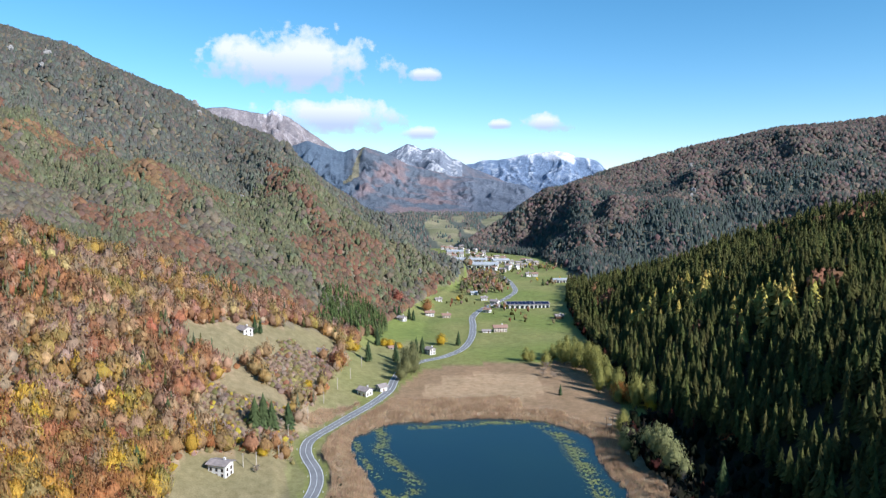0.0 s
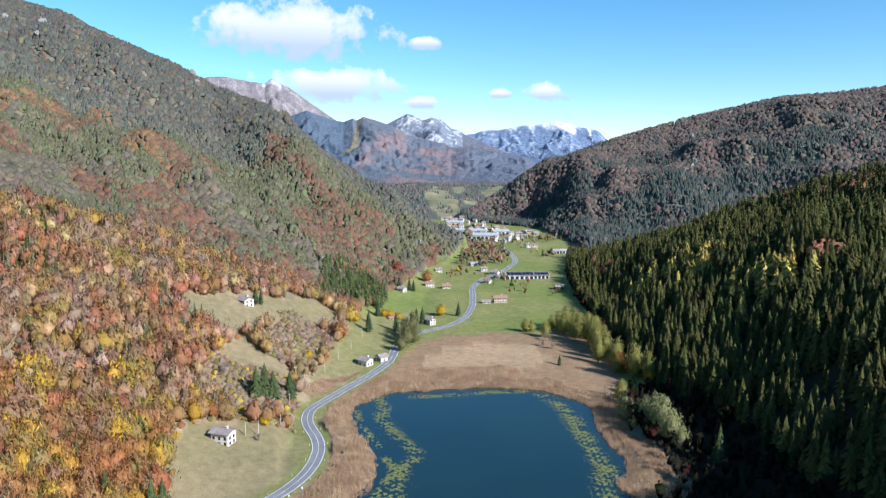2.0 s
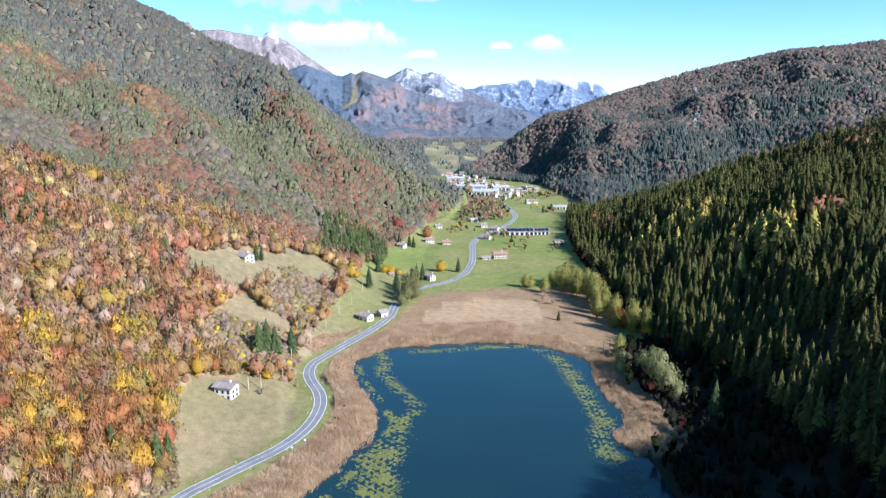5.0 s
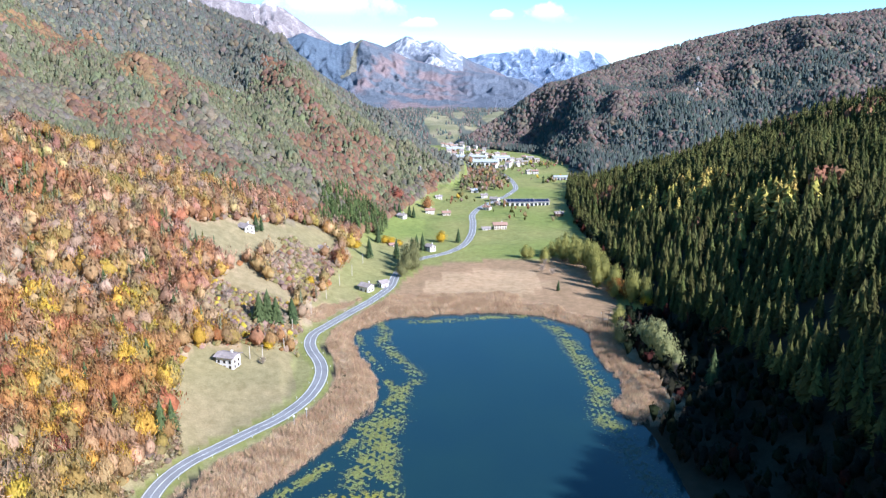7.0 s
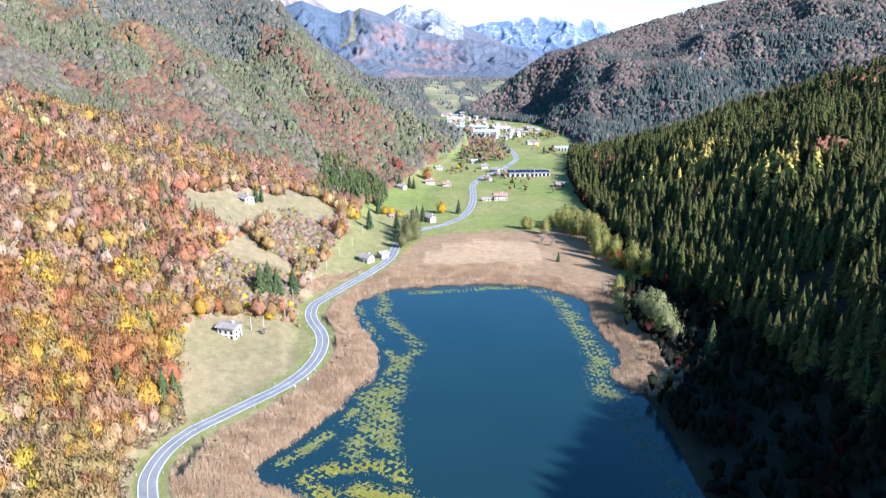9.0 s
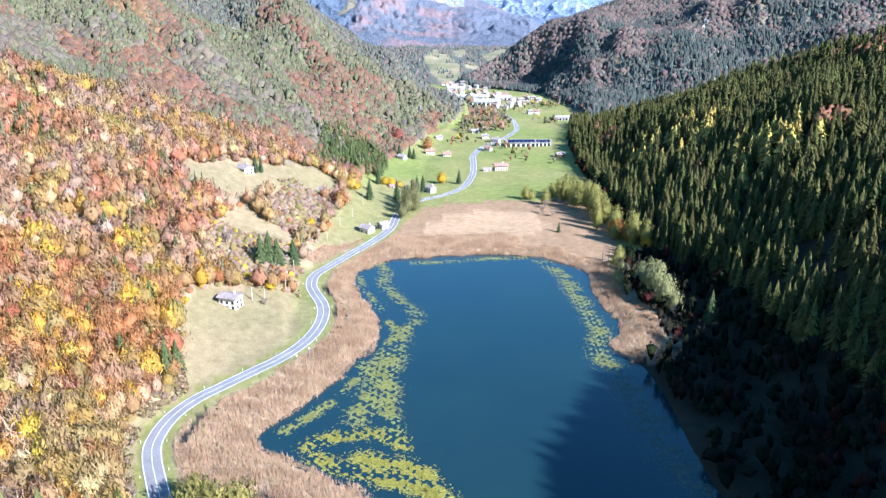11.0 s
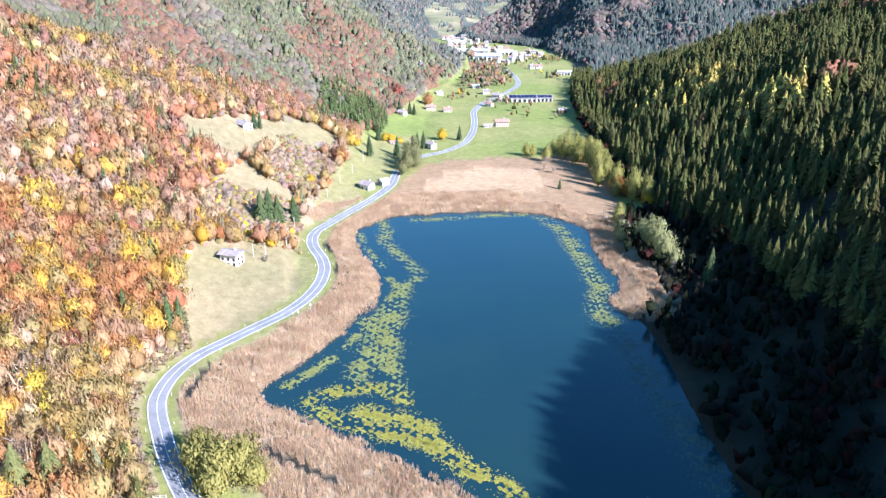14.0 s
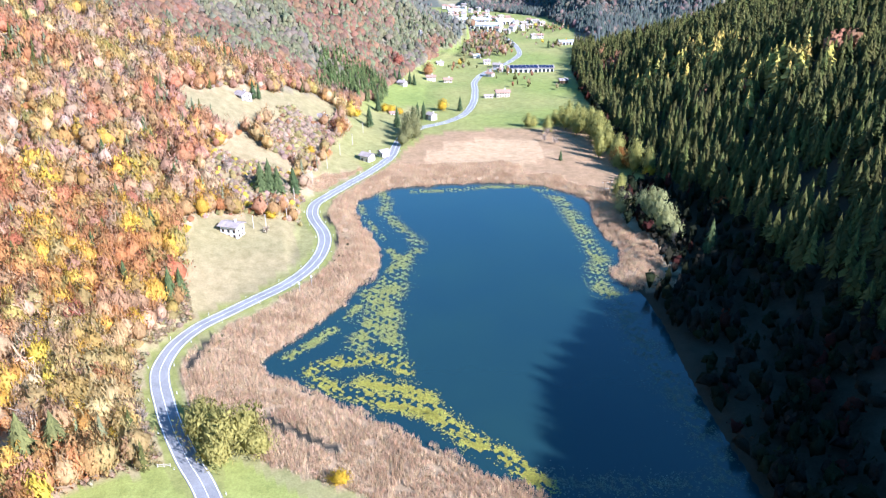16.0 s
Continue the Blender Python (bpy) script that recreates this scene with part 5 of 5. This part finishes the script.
SPRUCES = ((-85, 325, 17), (-88.5, 323, 15), (-81, 325, 14.5), (-76.5, 340, 14), (-130, 362, 12), (-126, 356, 10), (-51.7, 479, 15.5), (-49.5, 524, 14), (-33.5, 491, 15), (-54, 500, 9),
           (-23.3, 510, 12), (-20, 517, 13), (-15.5, 516, 14), (12, 543, 12), (111, 270, 16), (-104, 139, 18), (-97.5, 142, 17), (-127, 233, 12), (-112, 221.5, 12), (-116, 259, 13),
           (-97, 221.5, 15), (-95, 226, 13), (-40, 634, 13), (-44, 632, 12), (-31, 636, 12), (-27, 634, 11), (126, 882, 10), (132, 884, 9), (86, 1000, 11), (70, 411, 7), (140, 250, 13), (-116, 428, 12), (-114, 433, 10),
           (-132, 268, 13), (-120, 300, 12), (-143, 330, 12), (-137, 322, 11), (-150, 300, 12))
for x, y, h in SPRUCES:
    tree("spruce", (0.12, 0.125, 0.045) if y < 145 else (0.07, 0.095, 0.038) if y < 340 else (0.05, 0.075, 0.032), x, y, h, h * (0.62 if y < 145 or 320 < y < 341 else 0.46), "dark green spruce standing in grass beside the wood", int(abs(x)) % 3)
for x, y, h, w in ((-64, 152, 13, 13), (-59, 148, 14, 14), (-53, 151, 13, 13), (-66, 158, 10, 10), (-58, 143, 10, 11), (-49, 147, 9, 10)):
    tree("broad", (0.34, 0.31, 0.10), x, y, h * 0.9, w * 0.9, "pale yellow-green willow beside the road and reeds", int(abs(x)) % 3)
for x, y, h, w in ((-25, 466, 15, 9), (-21, 474, 17, 10), (-24, 455, 13, 9), (-19, 462, 12, 8), (-27, 443, 10, 8)):
    tree("broad", (0.22, 0.22, 0.10), x, y, h, w, "grey-green willow beside the valley road", int(abs(x)) % 3)
for x, y, h, w in ((97, 311, 16, 13), (98, 303, 17, 12), (99, 294, 14, 11), (95, 319, 12, 9), (101, 286, 10, 8), (88, 328, 9, 9), (86, 322, 7, 7)):
    tree("broad", (0.33, 0.34, 0.16), x, y, h, w * 0.9, "silvery green willow on the reedy shore", int(abs(x + y)) % 3)
for x, y, h, w in ((89, 502, 10, 7), (92, 487, 11, 7), (94, 476, 10, 7), (97, 461, 12, 8), (98, 450, 11, 7), (98, 440, 11, 7), (94, 415, 9, 5), (108, 385, 12, 8), (113, 376, 9, 6), (104, 470, 10, 7), (102, 430, 10, 7),
                   (84, 500, 8, 6), (78, 495, 7, 6), (100, 455, 11, 7), (103, 445, 10, 7), (101, 480, 10, 7), (97, 492, 9, 7), (106, 418, 9, 6), (103, 408, 8, 6), (96, 425, 9, 6), (90, 470, 7, 6), (100, 395, 6, 5), (92, 352, 6, 5), (90, 345, 5, 5), (59, 493, 6, 6), (63, 492, 5, 5), (71, 478, 7, 6), (85, 485, 9, 7)):
    tree("broad", (0.33, 0.32, 0.10), x, y, h * 1.6, w * 1.25, "yellow-green poplar at the edge of the bog", int(abs(x + y)) % 3)
for x, y, h, w in ((-1.8, 545, 9, 6.5), (-102, 203, 8, 6), (-87.6, 150, 5, 4.5), (-77.7, 397, 5, 4.5), (-79, 300, 4, 4.5), (-40, 528, 6, 6), (-45, 527, 6, 6), (-34, 526, 5, 5), (-62, 492, 6, 5), (-108, 212, 7, 6), (-113, 190, 8, 7), (-94, 168, 5, 4),
                   (113, 372, 6, 5), (-26, 136, 4, 4)):
    tree("broad", (0.55, 0.39, 0.04), x, y, h * 0.95, w * 1.3, "bright yellow autumn tree among grass and scrub", int(abs(x)) % 3)
for x, y, h, w, c in ((-69, 445, 9, 8, RED), (-66, 450, 11, 8, ORANGE), (104, 402, 11, 9, (0.30, 0.14, 0.04)), (108, 396, 9, 8, (0.30, 0.14, 0.04)), (-16, 690, 12, 9, ORANGE), (-45, 690, 12, 10, RED), (-118, 195, 9, 8, RED), (-110, 236, 9, 7, ORANGE),
                      (126, 300, 6, 6, (0.35, 0.10, 0.04))):
    tree("broad", c, x, y, h * 0.95, w * 1.25, "rust-red autumn tree beside a meadow", int(abs(x)) % 3)
for x, y, h, w in ((-110, 152, 9, 9), (-90, 159, 6, 5), (-84, 160, 5, 4), (-78, 285, 4, 4), (70, 470, 6, 6), (66, 455, 6, 6), (72, 448, 5, 6), (100, 280, 7, 6), (-106, 330, 9, 6)):
    tree("bare", (0.42, 0.35, 0.29), x, y, h, w, "leafless grey tree standing in dry grass", int(abs(x)) % 2)


# ---- crags in the woods ----
def crag(x, y, wide, tall, seed):
    rng = np.random.RandomState(seed)
    bm = bmesh.new()
    bmesh.ops.create_icosphere(bm, subdivisions=3, radius=1.0)
    for v in bm.verts:
        k = 1 + 0.35 * noise.noise(v.co * 1.6 + Vector((seed, 0, 0))) + 0.18 * noise.noise(v.co * 5 + Vector((0, seed, 0)))
        v.co = Vector((v.co.x * wide * k, v.co.y * wide * 0.5 * k, v.co.z * tall * k))
    ob = part("crag", bm, MAT_CRAG)
    ob.matrix_world = pose(x, y, ground_z(x, y) + tall * 0.55, 0, 0, rng.uniform(0, 180))
    tagged(ob, "pale limestone crag standing out of the wooded slope", "crag", "limestone crags")


MAT_CRAG = mottled("limestone", [(0.19, 0.18, 0.165), (0.30, 0.285, 0.27)], 0.12, 0.95, 0.6, 0.8, 0.8)
for n, (x, y, w, t) in enumerate(((-790, 1315, 9, 8), (-745, 1355, 12, 9), (-623, 1116, 9, 7), (-471, 1355, 9, 11), (-438, 1281, 7, 9), (-248, 863, 7, 4), (-240, 801, 7, 4), (553, 1582, 6, 12), (570, 1568, 9, 7), (469, 1326, 7, 12), (454, 1290, 6, 9), (674, 1680, 5, 9), (-29, 864, 5, 5))):
    crag(x, y, w * 0.8, t * 0.75, n + 1)


# ---- poles and pylon ----
def pole(x, y, tall):
    base = new("utility_pole")
    bm = bmesh.new()
    bmesh.ops.create_cone(bm, cap_ends=True, segments=8, radius1=0.2, radius2=0.14, depth=tall + 0.6, matrix=Matrix.Translation((0, 0, tall / 2 - 0.3)))
    part("post", bm, MAT_POLE, base)
    part("crossarm", box(bmesh.new(), -0.7, -0.06, tall - 0.7, 0.7, 0.06, tall - 0.58, 0.01), MAT_TIMBER, base)
    for s in (-0.6, 0.6):
        bm = bmesh.new()
        bmesh.ops.create_cone(bm, cap_ends=True, segments=6, radius1=0.07, radius2=0.04, depth=0.25, matrix=Matrix.Translation((s, 0, tall - 0.46)))
        part("insulator", bm, MAT_STONE, base)
    base.matrix_world = pose(x, y, ground_z(x, y), 0, 0, 40)
    tagged(base, "pale weathered wooden utility pole in the meadow", "pole", "line of utility poles")


for x, y, h in ((-106.7, 330, 9), (-75.2, 333, 7), (-70.6, 359, 7), (-66.7, 385, 7), (-62.9, 411, 7), (-58.2, 434, 7), (-54.5, 463, 7), (-51.3, 543, 7), (-79, 289, 7), (-84, 287, 6), (-73, 304, 6)):
    pole(x, y, h)


def pylon(x, y):
    """A two-legged line support with a crossarm at the edge of the wood."""
    base = new("pylon")
    for s in (-1, 1):
        bm = bmesh.new()
        bmesh.ops.create_cone(bm, cap_ends=True, segments=8, radius1=0.22, radius2=0.15, depth=10, matrix=Matrix.Translation((s * 1.4, 0, 4.5)) @ Matrix.Rotation(radians(s * 5), 4, "Y"))
        part("leg", bm, MAT_TIMBER, base)
    part("crossarm", box(bmesh.new(), -2.6, -0.12, 9.0, 2.6, 0.12, 9.25, 0.02), MAT_TIMBER, base)
    part("brace", box(bmesh.new(), -1.5, -0.08, 5.0, 1.5, 0.08, 5.2, 0.02), MAT_POLE, base)
    for s in (-2.4, 0, 2.4):
        bm = bmesh.new()
        bmesh.ops.create_cone(bm, cap_ends=True, segments=6, radius1=0.1, radius2=0.14, depth=0.9, matrix=Matrix.Translation((s, 0, 8.6)))
        part("insulator", bm, MAT_STONE, base)
    base.matrix_world = pose(x, y, ground_z(x, y), 0, 0, 10)
    tagged(base, "two-legged wooden power line support by the shore", "pylon")


pylon(83.5, 344)


# ---- road furniture ----
def road_posts():
    line = smooth_line(ROAD, 1.0)
    d = np.gradient(line, axis=0)
    nrm = np.stack([d[:, 1], -d[:, 0]], 1) / np.linalg.norm(d, axis=1)[:, None]
    first = None
    for k in range(60, 420, 16):
        for s in (-1, 1):
            x, y = line[k] + nrm[k] * s * 3.9
            m = pose(x, y, ROAD_Z - 0.12)
            if first is None:
                first = new("marker_post")
                part("post", box(bmesh.new(), -0.06, -0.06, -0.2, 0.06, 0.06, 0.95, 0.015), MAT_LINE, first)
                part("band", box(bmesh.new(), -0.065, -0.065, 0.7, 0.065, 0.065, 0.85), MAT_GLASS, first)
                first.matrix_world = m
                tagged(first, "white roadside marker post with a dark band", "marker post", "road marker posts")
            else:
                copy_thing(first, m)


road_posts()


def gate(x, y, turn):
    base = new("field_gate")
    for s in (-1.6, 0, 1.6):
        part("post", box(bmesh.new(), s - 0.08, -0.08, -0.3, s + 0.08, 0.08, 1.1, 0.01), MAT_POLE, base)
    for h in (0.45, 0.95):
        part("rail", box(bmesh.new(), -1.7, -0.13, h - 0.07, 1.7, -0.085, h + 0.07, 0.01), MAT_POLE, base)
    base.matrix_world = pose(x, y, ground_z(x, y), 0, 0, turn)
    tagged(base, "pale wooden field gate beside the road", "gate")


gate(-71.5, 141.5, 5)


def sign(x, y, turn):
    base = new("road_sign")
    bm = bmesh.new()
    bmesh.ops.create_cone(bm, cap_ends=True, segments=8, radius1=0.1, radius2=0.08, depth=4.6, matrix=Matrix.Translation((0, 0, 2.1)))
    part("post", bm, MAT_METAL, base)
    part("plate", box(bmesh.new(), -0.3, -0.13, 3.6, 0.3, -0.1, 4.2, 0.01), MAT_LINE, base)
    base.matrix_world = pose(x, y, ROAD_Z - 0.1, 0, 0, turn)
    tagged(base, "white road sign on a metal post at the verge", "sign")


sign(-51.5, 244, 10)
sign(-55, 238, 10)


# ---- barns and village ----
def shed(x, y, turn, long, deep, tall, roof, label, solar=False, doors=4, wall=MAT_WALL):
    base = new("barn" if solar else "factory_shed")
    zz = ground_z(x, y)
    hx, hy, rise = long / 2, deep / 2, deep * 0.14
    bm = bmesh.new()
    prof = [(-hy, -1.0), (hy, -1.0), (hy, tall), (0, tall + rise), (-hy, tall)]
    a, b = ([bm.verts.new((s * hx, p, q)) for p, q in prof] for s in (-1, 1))
    bm.faces.new(a[::-1]), bm.faces.new(b)
    for i in range(5):
        bm.faces.new((a[i], a[(i + 1) % 5], b[(i + 1) % 5], b[i]))
    bmesh.ops.recalc_face_normals(bm, faces=bm.faces)
    part("wall", bm, wall, base)
    tilt = math.atan2(rise, hy)
    for s in (-1, 1):
        bm = box(bmesh.new(), -hx - 0.8, -0.1, 0.0, hx + 0.8, (hy + 1.0) / math.cos(tilt), 0.25)
        r = part("roof", bm, roof, base)
        r.matrix_local = Matrix.Translation((0, 0, tall + rise + 0.05)) @ pose(0, 0, 0, 0, 0, 0 if s > 0 else 180) @ pose(0, 0, 0, -math.degrees(tilt))
        if solar and s < 0:
            for i in range(int(long / 4)):
                for j in range(2):
                    part("solar_panel", box(bmesh.new(), -hx + 0.3 + i * 4, 0.6 + j * (hy / 2), 0.28, -hx + 4.0 + i * 4, 0.4 + (j + 1) * (hy / 2), 0.36), MAT_SOLAR, r)
    for i in range(doors):
        px = -hx + (i + 0.5) * long / doors
        part("doorway", box(bmesh.new(), px - long / doors * 0.32, -hy - 0.06, -0.2, px + long / doors * 0.32, -hy + 0.02, tall * 0.7), MAT_GLASS, base)
    base.matrix_world = pose(x, y, zz, 0, 0, turn)
    tagged(base, label, "barn" if solar else "shed")


shed(78, 719, 4, 30, 14, 4.2, MAT_TILE_GREY, "long white barn with dark solar panels on its roof", True, 6)
shed(101, 722, 4, 16, 12, 3.8, MAT_TILE_GREY, "white barn with solar panels beside a longer one", True, 4)
shed(40, 1150, -6, 62, 16, 6, MAT_METAL, "long white factory hall at the edge of the village", doors=9)
shed(62, 1082, -8, 46, 22, 6, MAT_METAL, "broad pale factory hall with a flat light roof", doors=7)
shed(93, 1135, 10, 26, 14, 6, MAT_METAL, "white workshop hall between village houses", doors=4)
shed(22, 1300, 5, 30, 16, 6, MAT_METAL, "distant pale hall in the village", doors=4)
shed(153, 912, 5, 20, 9, 4.0, MAT_METAL, "low white stable with a pale roof beside trees", doors=5)
house(36, 806, 10, 11, 8, 3.8, windows=3, storeys=1, label="white shed at the foot of the copse", roof=MAT_METAL, chimney=False)
house(118, 972, 20, 9, 8, 6, windows=2, label="white house on the green village slope")
house(128, 975, 0, 10, 8, 6, windows=3, label="white house with a red roof on the slope", roof=MAT_TILE_RED)
house(110, 660, 10, 10, 7, 4, windows=2, label="dark-roofed hut in the shade of the wood", wall=MAT_TIMBER)
house(56, 718, -20, 8, 7, 3.6, windows=2, storeys=1, label="low white outbuilding beside the solar barn", chimney=False)
house(-390, 719, 60, 9, 8, 5, windows=2, label="lone pale house high on the wooded slope")
VILLAGE = [house(0, 1400, 0, 10, 9, 7, windows=3, z=2, label="white village house with a red tiled roof", roof=MAT_TILE_RED), house(14, 1410, 30, 12, 9, 6, windows=3, z=2, label="cream village house with a grey roof", wall=MAT_WALL_WARM),
           house(30, 1420, -20, 9, 8, 8, windows=2, z=2, label="tall white village house with a grey roof")]
vr = random.Random(9)
spots = [(87, 1024), (74, 1040), (109, 1115), (120, 1120), (132, 1157), (140, 1150), (82, 1185), (70, 1200), (100, 1170), (44, 1190), (58, 1215), (90, 1215), (104, 1200), (18, 1360), (40, 1393), (28, 1330), (8, 1320), (36, 1260), (52, 1270), (66, 1250),
         (20, 1225), (30, 1240), (12, 1270), (46, 1320), (60, 1340), (24, 1380), (6, 1380), (34, 1365), (112, 1060), (100, 1075), (124, 1090), (95, 1045), (150, 1120), (84, 1100), (16, 1180), (76, 1290)]
for x, y in spots:
    copy_thing(VILLAGE[vr.randrange(3)], pose(x + vr.uniform(-3, 3), y, ground_z(x, y), 0, 0, vr.uniform(-40, 40)))
